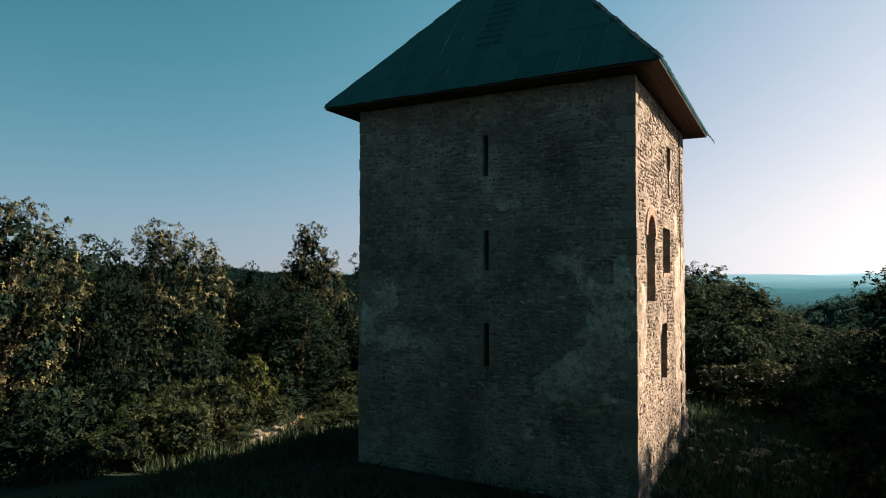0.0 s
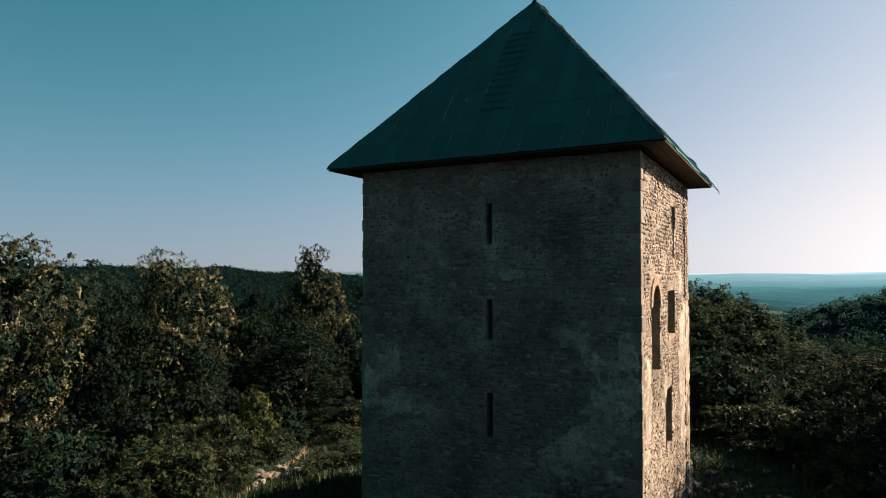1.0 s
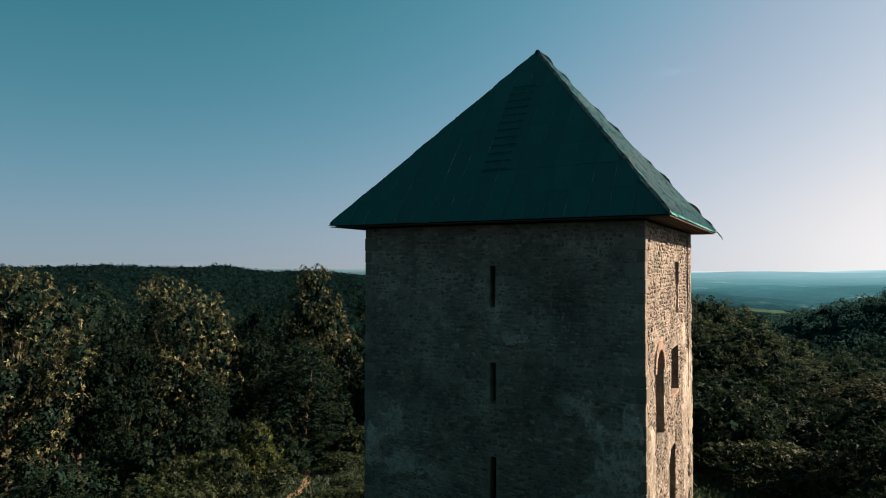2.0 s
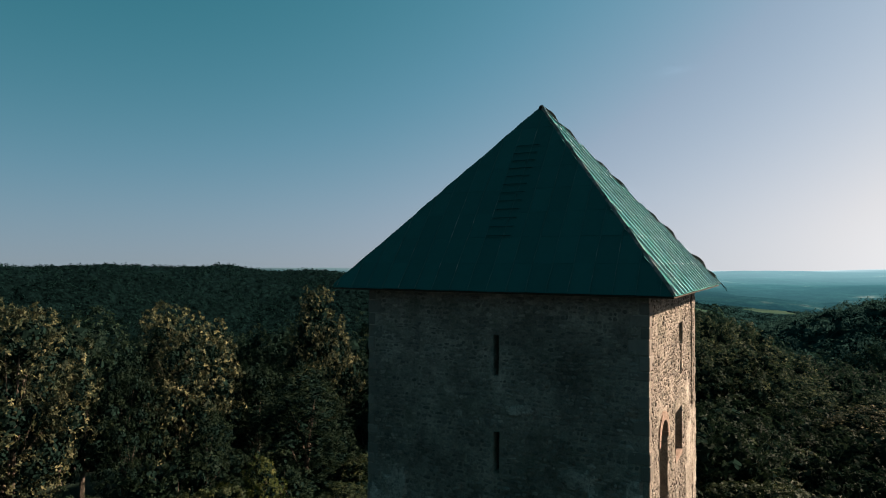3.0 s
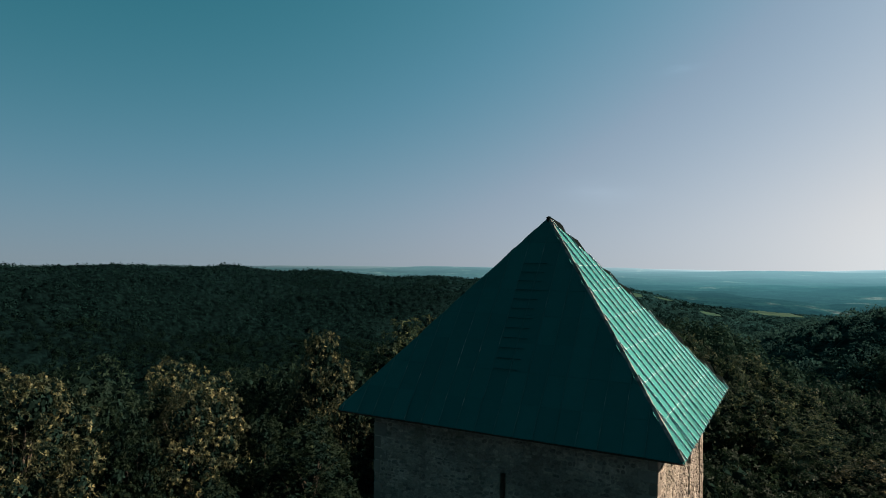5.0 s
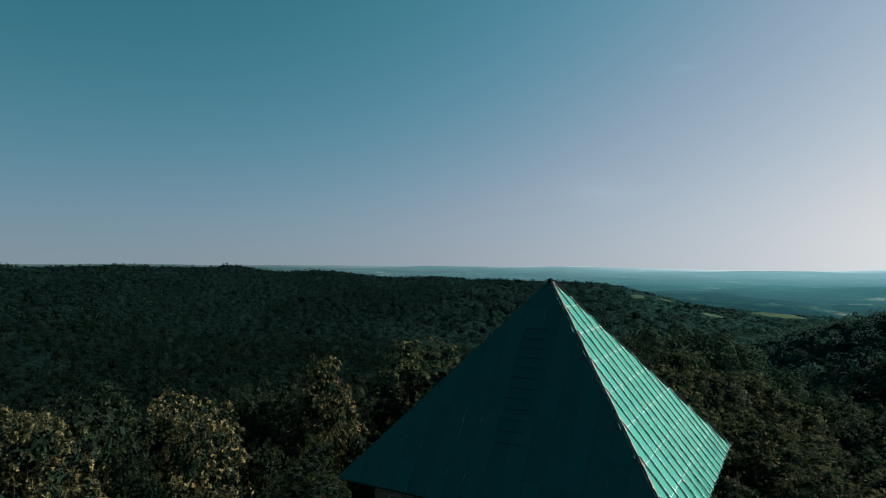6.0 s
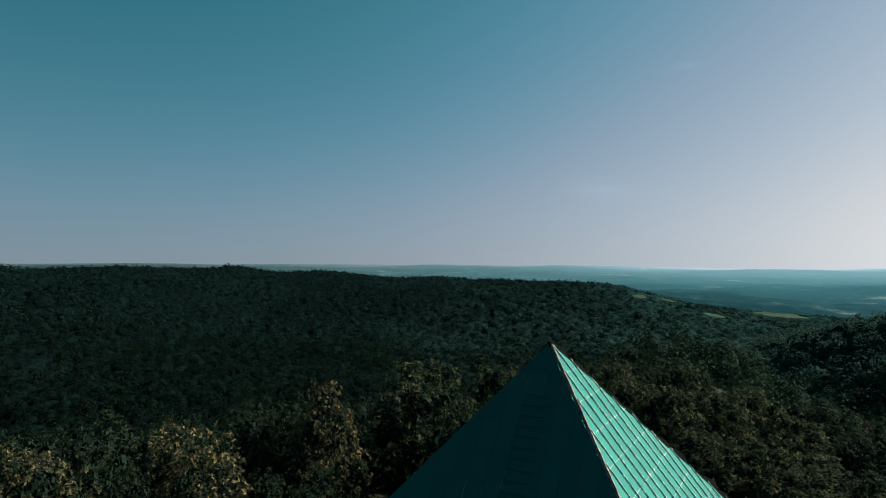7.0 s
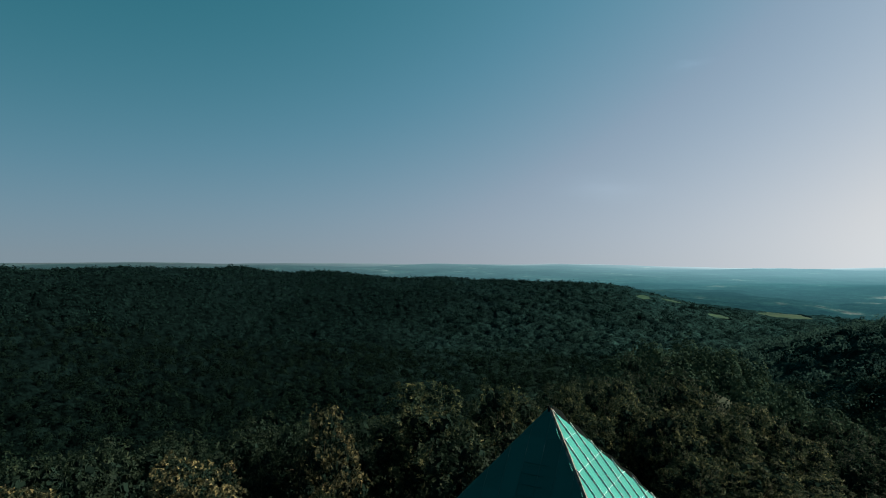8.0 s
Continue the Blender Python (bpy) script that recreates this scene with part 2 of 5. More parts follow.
def bark_material():
    k = Net("bark", 0.95, spec=0.1)
    g = k.noise(6.0, 6, 0.7, (1, 1, 0.2), True)
    return k.color(k.ramp(g, [(0.3, (0.035, 0.028, 0.022)), (0.7, (0.12, 0.10, 0.08))])).bump(g, 0.8, 0.03).m


def ground_material():
    k = Net("meadow_and_forest_floor", 0.95, spec=0.1)
    big = k.noise(0.12, 5, 0.6, world_space=True)
    fine = k.noise(3.5, 6, 0.75, world_space=True)
    c = k.ramp(big, [(0.3, (0.013, 0.027, 0.018)), (0.5, (0.017, 0.032, 0.020)), (0.62, (0.027, 0.034, 0.020)), (0.75, (0.016, 0.028, 0.016))])
    c = k.mix(0.6, c, k.ramp(fine, [(0.3, 0.35), (0.7, 1.0)]), "MULTIPLY")
    return k.color(c).bump(fine, 0.8, 0.1).m


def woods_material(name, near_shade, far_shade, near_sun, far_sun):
    """A mixed canopy painted darker away from the sun, hazier blue-green down the open valley."""
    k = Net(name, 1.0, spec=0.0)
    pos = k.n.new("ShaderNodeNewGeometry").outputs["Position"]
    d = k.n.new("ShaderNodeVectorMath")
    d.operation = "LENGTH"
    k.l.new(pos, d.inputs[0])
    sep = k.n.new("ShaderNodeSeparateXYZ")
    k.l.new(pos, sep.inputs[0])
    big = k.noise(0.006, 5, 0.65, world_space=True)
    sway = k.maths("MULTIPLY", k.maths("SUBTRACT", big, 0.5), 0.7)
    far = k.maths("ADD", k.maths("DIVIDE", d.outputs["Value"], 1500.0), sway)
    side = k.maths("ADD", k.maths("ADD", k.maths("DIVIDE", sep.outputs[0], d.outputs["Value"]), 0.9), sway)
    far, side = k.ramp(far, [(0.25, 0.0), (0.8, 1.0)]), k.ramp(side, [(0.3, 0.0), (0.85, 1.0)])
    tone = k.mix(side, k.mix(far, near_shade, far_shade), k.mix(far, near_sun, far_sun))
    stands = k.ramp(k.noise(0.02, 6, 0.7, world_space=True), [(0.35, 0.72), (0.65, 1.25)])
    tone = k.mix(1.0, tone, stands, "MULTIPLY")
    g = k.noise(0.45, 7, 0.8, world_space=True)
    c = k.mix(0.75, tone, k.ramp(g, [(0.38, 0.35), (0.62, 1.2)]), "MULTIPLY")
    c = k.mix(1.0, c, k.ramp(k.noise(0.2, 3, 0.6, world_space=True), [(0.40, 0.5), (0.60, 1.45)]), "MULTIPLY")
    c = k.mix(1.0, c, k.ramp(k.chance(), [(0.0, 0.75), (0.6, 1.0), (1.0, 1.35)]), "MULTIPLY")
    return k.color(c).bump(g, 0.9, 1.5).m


def soil_material():
    k = Net("pale_soil", 0.95, spec=0.08)
    g = k.noise(7.0, 7, 0.75, world_space=True)
    return k.color(k.ramp(g, [(0.35, (0.06, 0.045, 0.026)), (0.5, (0.15, 0.10, 0.06)), (0.65, (0.26, 0.19, 0.11))])).bump(g, 1.0, 0.06).m


def backdrop_material():
    k = Net("far_hazy_country", 1.0, spec=0.0)
    pos = k.n.new("ShaderNodeNewGeometry").outputs["Position"]
    d = k.n.new("ShaderNodeVectorMath")
    d.operation = "LENGTH"
    k.l.new(pos, d.inputs[0])
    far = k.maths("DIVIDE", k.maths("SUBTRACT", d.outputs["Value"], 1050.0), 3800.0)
    patch = k.noise(0.0055, 6, 0.65, (1, 1, 1), True)
    land = k.ramp(patch, [(0.42, (0.003, 0.013, 0.013)), (0.55, (0.006, 0.024, 0.023)), (0.61, (0.008, 0.030, 0.027)), (0.64, (0.022, 0.048, 0.042)), (0.70, (0.085, 0.105, 0.098))])
    crowns = k.ramp(k.noise(0.03, 4, 0.7, world_space=True), [(0.35, 0.3), (0.65, 1.2)])
    land = k.mix(0.8, land, crowns, "MULTIPLY")
    k.color(k.mix(0.6, land, k.ramp(k.noise(0.11, 4, 0.7, (1, 1, 0.4), True), [(0.35, 0.35), (0.65, 1.4)]), "MULTIPLY"))
    # haze painted as emission, stronger far off and towards the sun
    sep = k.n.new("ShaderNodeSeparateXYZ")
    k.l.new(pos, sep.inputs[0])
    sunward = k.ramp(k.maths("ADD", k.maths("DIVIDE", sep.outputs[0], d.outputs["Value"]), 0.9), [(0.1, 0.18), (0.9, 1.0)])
    haze_glow = k.ramp(far, [(0.0, (0.001, 0.006, 0.006)), (0.15, (0.004, 0.017, 0.023)), (0.4, (0.021, 0.069, 0.082)), (0.8, (0.082, 0.160, 0.186)), (0.93, (0.145, 0.222, 0.250)), (1.0, (0.225, 0.298, 0.325))])
    k.set(k.b.inputs["Emission Color"], k.mix(1.0, haze_glow, sunward, "MULTIPLY"))
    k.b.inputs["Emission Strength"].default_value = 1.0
    return k.m


STONE, MORTAR, QUOIN, BRICK = stone_material(), mortar_material(), quoin_material(), brick_material()
PLASTER, FALLEN, ROCK = plaster_material(), rubble_material(), rock_material()
SHEET, FLASHING, SEAM, PALE_STRIP = sheet_material(), flashing_material(), bare_seam_material(), pale_strip_material()
FLECKED, STEP_IRON_AND_FLANK = flecked_seam_material(), step_iron_material()
SOFFIT = wood_material("soffit_boards", (0.02, 0.013, 0.009), (0.085, 0.05, 0.032))
BARK, GROUND = bark_material(), ground_material()
LEAF = leaf_material("oak_leaves", (0.013, 0.021, 0.012), (0.030, 0.038, 0.018), (0.180, 0.166, 0.080), 0.22, 0.6, 0.10, 0.10)
LEAF_OLIVE = leaf_material("olive_oak_leaves", (0.010, 0.022, 0.014), (0.020, 0.036, 0.019), (0.108, 0.122, 0.060), 0.35, 0.65, 0.05, 0.05)
LEAF_WOOD = leaf_material("wood_oak_leaves", (0.007, 0.017, 0.012), (0.011, 0.024, 0.015), (0.026, 0.042, 0.023), 0.4, 0.65, 0.05)
LEAF_GREEN = leaf_material("hornbeam_leaves", (0.007, 0.016, 0.010), (0.011, 0.022, 0.012), (0.027, 0.039, 0.019), 0.35, 0.65, 0.05)
LEAF_BUSH = leaf_material("shrub_leaves", (0.012, 0.023, 0.009), (0.024, 0.036, 0.012), (0.060, 0.064, 0.021), 0.25)
LEAF_JUNIPER = leaf_material("juniper_leaves", (0.025, 0.040, 0.010), (0.055, 0.072, 0.014), (0.120, 0.110, 0.024))
GRASS = leaf_material("meadow_grass", (0.016, 0.034, 0.020), (0.028, 0.046, 0.020), (0.060, 0.070, 0.025), 0.3)
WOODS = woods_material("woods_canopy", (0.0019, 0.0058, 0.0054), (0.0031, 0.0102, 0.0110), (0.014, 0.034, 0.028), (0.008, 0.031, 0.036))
FOREST = leaf_material("forest_leaves", (0.004, 0.011, 0.009), (0.007, 0.015, 0.011), (0.014, 0.020, 0.013), 0.15, 1.0, 0.02)
SPUR_LEAF = leaf_material("spur_forest_leaves", (0.008, 0.023, 0.017), (0.013, 0.031, 0.020), (0.026, 0.042, 0.022), 0.2, 0.95, 0.02)
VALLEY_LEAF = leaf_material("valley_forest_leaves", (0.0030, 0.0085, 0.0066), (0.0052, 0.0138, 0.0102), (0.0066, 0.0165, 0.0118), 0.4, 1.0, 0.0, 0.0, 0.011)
# haze over the facing hill and farther woods is tinted into these leaves
HILL_LEAF = leaf_material("hazed_hill_leaves", (0.022, 0.055, 0.050), (0.028, 0.067, 0.058), (0.032, 0.074, 0.062), 0.4, 1.0, 0.0, 0.0, 0.012)
FAR_LEAF = leaf_material("hazed_far_leaves", (0.0036, 0.0125, 0.0120), (0.0064, 0.0195, 0.0175), (0.0074, 0.0215, 0.0190), 0.4, 1.0, 0.0, 0.0, 0.007)
INNER_SHADE_LEAF = leaf_material("shade_dark_inner_leaves", (0.006, 0.014, 0.011), (0.007, 0.016, 0.013), (0.009, 0.020, 0.015), 0.1, 1.0, 0.0)
SOIL = soil_material()
BACKDROP = backdrop_material()
rng = np.random.default_rng(7)


# ---- mesh helpers ----
def mesh_of(name, verts, faces, material, smooth=False):
    me = bpy.data.meshes.new(name)
    me.from_pydata([tuple(map(float, v)) for v in verts], [], faces)
    me.materials.append(material)
    if smooth:
        me.shade_smooth()
    me.update()
    return me


def quads_mesh(name, verts, quads, material, smooth=False):
    """A mesh from numpy arrays: n x 3 corners, m x k faces."""
    verts, quads = np.asarray(verts, np.float32), np.asarray(quads, np.int32)
    me = bpy.data.meshes.new(name)
    m, k = quads.shape
    me.vertices.add(len(verts))
    me.vertices.foreach_set("co", verts.ravel())
    me.loops.add(m * k)
    me.loops.foreach_set("vertex_index", quads.ravel())
    me.polygons.add(m)
    me.polygons.foreach_set("loop_start", np.arange(0, m * k, k, dtype=np.int32))
    me.materials.append(material)
    me.update(calc_edges=True)
    me.validate()
    if smooth:
        me.shade_smooth()
    return me


def part(name, data, parent, label="", place=None):
    """Links a mesh as one object under a thing or a part."""
    ob = new(name, data)
    ob.parent = parent
    if place is not None:
        ob.matrix_basis = place
    return tagged(ob, label) if label else ob


def thing(name, label, category, place=None, data=None, group="", kind=""):
    ob = new(name, data)
    if place is not None:
        ob.matrix_world = place
    return tagged(ob, label, category, group, kind)


def smoothstep(a, b, x):
    t = np.clip((np.asarray(x, float) - a) / (b - a), 0, 1)
    return t * t * (3 - 2 * t)


def value_noise(x, y, scale, seed):
    """Smooth noise in -1 to 1 on arrays."""
    r = np.random.default_rng(seed).uniform(-1, 1, (64, 64))
    u, v = np.asarray(x, float) / scale, np.asarray(y, float) / scale
    i, j = np.floor(u).astype(int), np.floor(v).astype(int)
    fu, fv = u - i, v - j
    fu, fv = fu * fu * (3 - 2 * fu), fv * fv * (3 - 2 * fv)
    g = lambda a, b: r[a % 64, b % 64]
    return (g(i, j) * (1 - fu) + g(i + 1, j) * fu) * (1 - fv) + (g(i, j + 1) * (1 - fu) + g(i + 1, j + 1) * fu) * fv


def fractal(x, y, scale, seed, octaves=4):
    return sum(value_noise(x, y, scale / 2 ** o, seed + o) / 2 ** o for o in range(octaves)) / 1.6


# ---- land ----
HILLS = [  # azimuth counter-clockwise from +y, distance, spread across, spread along, height
    (8, 205, 29, 52, 40), (0.2, 1065, 75, 60, 11), (-21, 420, 150, 95, 100), (15, 1700, 330, 240, 38), (6, 880, 300, 230, 42), (35, 1250, 260, 220, 10), (75, 700, 260, 200, 30), (0, 2300, 420, 240, 14),
    (88, 980, 200, 260, 45), (75, 980, 170, 230, 84), (63, 960, 150, 230, 26), (54, 1000, 90, 200, 51.8), (48.0, 1020, 58, 110, 32), (41, 1050, 90, 200, 62.8), (33, 1080, 110, 220, 21.1), (26, 1080, 110, 200, 50), (20, 1020, 80, 180, 4.4), (14, 1000, 80, 160, 28),
]


def land(x, y):
    x, y = np.asarray(x, float), np.asarray(y, float)
    near = np.hypot(x + 5, y - 16)
    r = np.hypot(x, y)
    drop = 0.0045 * np.maximum(0, near - 9) ** 1.9 + 0.20 * np.clip(-x - 13, 0, 10) * smoothstep(90, 40, near)
    h = 0.3 - 100 * (1 - np.exp(-drop / 100))
    h = h + 64 * smoothstep(1500, 4800, r)
    for az, d, sx, sy, top in HILLS:
        a = radians(az)
        cx, cy = -d * math.sin(a), d * math.cos(a)
        along = -(x - cx) * math.sin(a) + (y - cy) * math.cos(a)
        across = (x - cx) * math.cos(a) + (y - cy) * math.sin(a)
        h = h + top * np.exp(-0.5 * ((across / sx) ** 2 + (along / sy) ** 2))
    az = np.degrees(np.arctan2(-x, y))
    open_valley = smoothstep(22, 12, az) * smoothstep(-12, -4, az) * smoothstep(1500, 1000, r)
    h = h + 9 * fractal(x, y, 520, 21) * smoothstep(150, 600, r) * smoothstep(4600, 2500, r) * (1 - open_valley)
    gully = 1 - np.abs(fractal(x, y, 300, 33, 3))
    h = h - 9 * (gully ** 3 - 0.4) * smoothstep(150, 500, r) * smoothstep(4000, 2000, r)
    return h + 0.25 * fractal(x, y, 6, 5) * smoothstep(6, 16, near)


def polar_sheet(name, r0, r1, rings, spokes, lift, material, a0=0.0, a1=360.0, rough=0.0, grain=60.0, start=None, end=None):
    """A sheet over the land in rings round the hilltop; start gives the inner radius for each azimuth."""
    t = np.linspace(0, 1, rings)[:, None]
    aa = np.radians(np.linspace(a0, a1, spokes))[None, :]
    inner = np.full_like(aa, max(r0, 1.5)) if start is None else start(np.degrees(aa))
    outer = np.full_like(aa, r1) if end is None else end(np.degrees(aa))
    R = inner * (outer / inner) ** t
    if start is None and r0 == 0:
        R[0] = 0.01
    A = np.broadcast_to(aa, R.shape)
    x, y = -R * np.sin(A), R * np.cos(A)
    z = land(x, y) + lift + rough * fractal(x, y, grain, 77, 3)
    if start is not None:       # its near edge lies buried under the woods
        z = z - 60 * smoothstep(160, 0, R - inner)
    if name == "ground":        # it dips under the hazy distance
        az = np.degrees(np.arctan2(-x, y))
        z = z - 40 * smoothstep(0, 200, R - haze_edge(az)) * (az > -38) * (az < 108)
    idx = np.arange(rings * spokes).reshape(rings, spokes)
    q = np.stack([idx[:-1, :-1], idx[:-1, 1:], idx[1:, 1:], idx[1:, :-1]], -1).reshape(-1, 4)
    return quads_mesh(name, np.stack([x, y, z], -1).reshape(-1, 3), q[:, ::-1], material, True)


haze_edge = lambda a: 1440 + 30 * smoothstep(2, 12, a) + 230 * smoothstep(10, 42, a)     # where the painted haze of the backdrop takes over
ground = tagged(new("ground", polar_sheet("ground", 0, 4900, 130, 241, 0.0, GROUND)), "grassy hilltop falling away into wooded valleys", "ground", kind="structure")
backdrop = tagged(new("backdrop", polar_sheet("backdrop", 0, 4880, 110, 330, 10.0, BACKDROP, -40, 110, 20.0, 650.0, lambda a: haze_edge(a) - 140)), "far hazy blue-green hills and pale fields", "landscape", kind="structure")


# ---- woods in the distance ----
def blob_template(seed, rings, sides):
    """A lumpy crown shape: unit radius, base at zero, as corner and triangle arrays."""
    r = np.random.default_rng(seed)
    v, f = [(0, 0, 1.0)], []
    for i in range(1, rings + 1):
        th = i / rings * 0.72 * math.pi
        for j in range(sides):
            ph = 2 * math.pi * (j + 0.5 * (i % 2)) / sides + r.uniform(-0.15, 0.15)
            k = r.uniform(0.72, 1.12)
            v.append((k * math.sin(th) * math.cos(ph), k * math.sin(th) * math.sin(ph), k * math.cos(th)))
    for j in range(sides):
        f.append((0, 1 + j, 1 + (j + 1) % sides))
    for i in range(rings - 1):
        for j in range(sides):
            a, b = 1 + i * sides + j, 1 + i * sides + (j + 1) % sides
            c, d = a + sides, b + sides
            f += [(a, c, b), (b, c, d)]
    return np.array(v), np.array(f)


def woods(name, label, r0, r1, step, radius, tall, rings, sides, material, a0, a1, seed, keep=None):
    g = np.random.default_rng(seed)
    area = 0.5 * (r1 * r1 - r0 * r0) * radians(a1 - a0)
    n = int(area / (step * step))
    rr, aa = np.sqrt(g.uniform(r0 * r0, r1 * r1, n)), np.radians(g.uniform(a0, a1, n))
    x, y = -rr * np.sin(aa), rr * np.cos(aa)
    if keep is not None:
        m = keep(x, y)
        x, y = x[m], y[m]
    n = len(x)
    z = land(x, y)
    temps = [blob_template(seed * 31 + i, rings, sides) for i in range(8)]
    V, F, off = [], [], 0
    kind = g.integers(0, 8, n)
    for k, (tv, tf) in enumerate(temps):
        s = np.where(kind == k)[0]
        m = len(s)
        if not m:
            continue
        rad = radius * g.uniform(0.65, 1.3, m)
        hgt = tall * g.uniform(0.75, 1.2, m)
        ang = g.uniform(0, 6.283, m)
        c, sn = np.cos(ang)[:, None], np.sin(ang)[:, None]
        px = (tv[None, :, 0] * c - tv[None, :, 1] * sn) * rad[:, None] + x[s][:, None]
        py = (tv[None, :, 0] * sn + tv[None, :, 1] * c) * rad[:, None] + y[s][:, None]
        pz = tv[None, :, 2] * (rad * 1.5)[:, None] + (z[s] + hgt - rad * 1.5)[:, None]
        jit = g.normal(0, 0.10, px.shape) * rad[:, None]
        V.append(np.stack([px + jit, py + g.normal(0, 0.10, px.shape) * rad[:, None], pz + jit * 0.7], -1).reshape(-1, 3))
        F.append((tf[None] + (off + np.arange(m) * len(tv))[:, None, None]).reshape(-1, 3))
        off += m * len(tv)
    return tagged(new(name, quads_mesh(name, np.concatenate(V), np.concatenate(F), material, True)), label, "woods", kind="stuff")


def leafy_woods(name, label, r0, r1, step, radius, tall, sprays, size, material, a0, a1, seed, keep=None):
    """Whole woods at middle distance: every crown a lumpy cap of leaf sprays."""
    g = np.random.default_rng(seed)
    n = int(0.5 * (r1 * r1 - r0 * r0) * radians(a1 - a0) / (step * step))
    rr, aa = np.sqrt(g.uniform(r0 * r0, r1 * r1, n)), np.radians(g.uniform(a0, a1, n))
    x, y = -rr * np.sin(aa), rr * np.cos(aa)
    if keep is not None:
        m = keep(x, y)
        x, y = x[m], y[m]
    n = len(x)
    rad = radius * g.uniform(0.6, 1.35, n)
    top = land(x, y) + tall * g.uniform(0.7, 1.25, n)
    d = g.normal(size=(n, sprays, 3))
    d[..., 2] = np.abs(d[..., 2]) * 1.1 - 0.35
    d /= np.linalg.norm(d, axis=2)[..., None]
    lump = 0.8 + 0.3 * np.sin(3.1 * d[..., 0] + rad[:, None] * 9) * np.cos(2.7 * d[..., 1] + rad[:, None] * 5)
    pos = d * (rad[:, None] * lump)[..., None] * (1, 1, 1.25)
    pos += np.stack([x, y, top - rad * 1.25], -1)[:, None, :]
    nrm = d + g.normal(0, 0.25, d.shape)
    nrm /= np.linalg.norm(nrm, axis=2)[..., None]
    t1 = np.cross(nrm, g.normal(size=d.shape))
    t1 /= np.linalg.norm(t1, axis=2)[..., None]
    t2 = np.cross(nrm, t1)
    s = (size * g.uniform(0.6, 1.35, (n, sprays)))[..., None]
    v = np.stack([pos - t1 * s * 0.55, pos + t2 * s * 0.45 + nrm * s * 0.12, pos + t1 * s * 0.55, pos - t2 * s * 0.45 + nrm * s * 0.12], 2).reshape(-1, 3)
    return tagged(new(name, quads_mesh(name, v, np.arange(len(v)).reshape(-1, 4), material)), label, "woods", kind="stuff")


FIELDS = [(0.2, 1030, 34, 48), (11.1, 880, 9, 15), (8.8, 905, 14, 12), (5.0, 850, 13, 13)]   # clearings in the valley woods


def wooded(x, y):
    """0 on the clearings, rising to 1 in the closed wood round them."""
    m = np.full(np.shape(x), 9.0)
    for az, d, a, b in FIELDS:
        t = radians(az)
        cx, cy = -d * math.sin(t), d * math.cos(t)
        m = np.minimum(m, np.sqrt(((x - cx) / a) ** 2 + ((y - cy) / b) ** 2))
    return smoothstep(0.98, 1.9, m)


def crowns(x, y, cell, seed):
    """Rounded tree tops on a jittered grid, 0 in the gaps to about 1 on the tops."""
    r = np.random.default_rng(seed)
    jx, jy, big, up = r.uniform(0.1, 0.9, (97, 97)), r.uniform(0.1, 0.9, (97, 97)), r.uniform(0.55, 1.0, (97, 97)), r.uniform(0.45, 1.0, (97, 97))
    i, j = np.floor(x / cell).astype(int), np.floor(y / cell).astype(int)
    best = np.zeros(np.shape(x))
    for a in (-1, 0, 1):
        for b in (-1, 0, 1):
            m, n = (i + a) % 97, (j + b) % 97
            dx, dy = x / cell - (i + a + jx[m, n]), y / cell - (j + b + jy[m, n])
            dome = 1 - (dx * dx + dy * dy) / big[m, n] ** 2
            best = np.maximum(best, up[m, n] * np.sqrt(np.maximum(dome, 0)))
    return best


def canopy(name, label, start, end, a0, a1, rings, spokes, lift, cell, high, material):
    """The closed top of a wood seen from above, over the land between two edges."""
    t = np.linspace(0, 1, rings)[:, None]
    aa = np.linspace(a0, a1, spokes)[None, :]
    R = start(aa) * (end(aa) / start(aa)) ** t
    A = np.radians(np.broadcast_to(aa, R.shape))
    x, y = -R * np.sin(A), R * np.cos(A)
    clear = wooded(x, y)
    tops = high * crowns(x, y, cell, 71) + 0.28 * high * crowns(x, y, cell * 0.36, 72) + 1.5 * fractal(x, y, 45, 73, 3)
    z = land(x, y) + 6.0 * (clear > 0) + 0.5 + clear * (lift - 6.5 + tops) + 0.3 * tops * (clear > 0) * (1 - clear)
    idx = np.arange(rings * spokes).reshape(rings, spokes)
    q = np.stack([idx[:-1, :-1], idx[1:, :-1], idx[1:, 1:], idx[:-1, 1:]], -1).reshape(-1, 4)
    return tagged(new(name, quads_mesh(name, np.stack([x, y, z], -1).reshape(-1, 3), q, material, True)), label, "woods", kind="stuff")


blue_edge = lambda a: 600 + 500 * smoothstep(6, 30, a)
leafy_woods("woods_slope", "dense dark-green broadleaf wood on the hillside", 140, 240, 5.6, 4.4, 13, 90, 1.0, FOREST, 22, 76, 3)
leafy_woods("woods_spur", "dense green wood on the falling spur", 140, 350, 5.6, 4.4, 13, 150, 0.68, SPUR_LEAF, -16, 22, 13)
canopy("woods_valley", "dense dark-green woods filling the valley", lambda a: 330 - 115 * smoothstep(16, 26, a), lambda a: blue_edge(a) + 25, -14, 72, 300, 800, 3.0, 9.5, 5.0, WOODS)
canopy("woods_far", "blue-green haze-tinted woods over rolling hills and round the valley fields", blue_edge, lambda a: haze_edge(a) + 30, -14, 78, 180, 800, 3.5, 12.0, 5.0, WOODS)
closed = lambda x, y: wooded(x, y) > 0.9
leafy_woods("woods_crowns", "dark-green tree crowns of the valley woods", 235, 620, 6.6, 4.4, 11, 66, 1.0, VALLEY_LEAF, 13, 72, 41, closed)
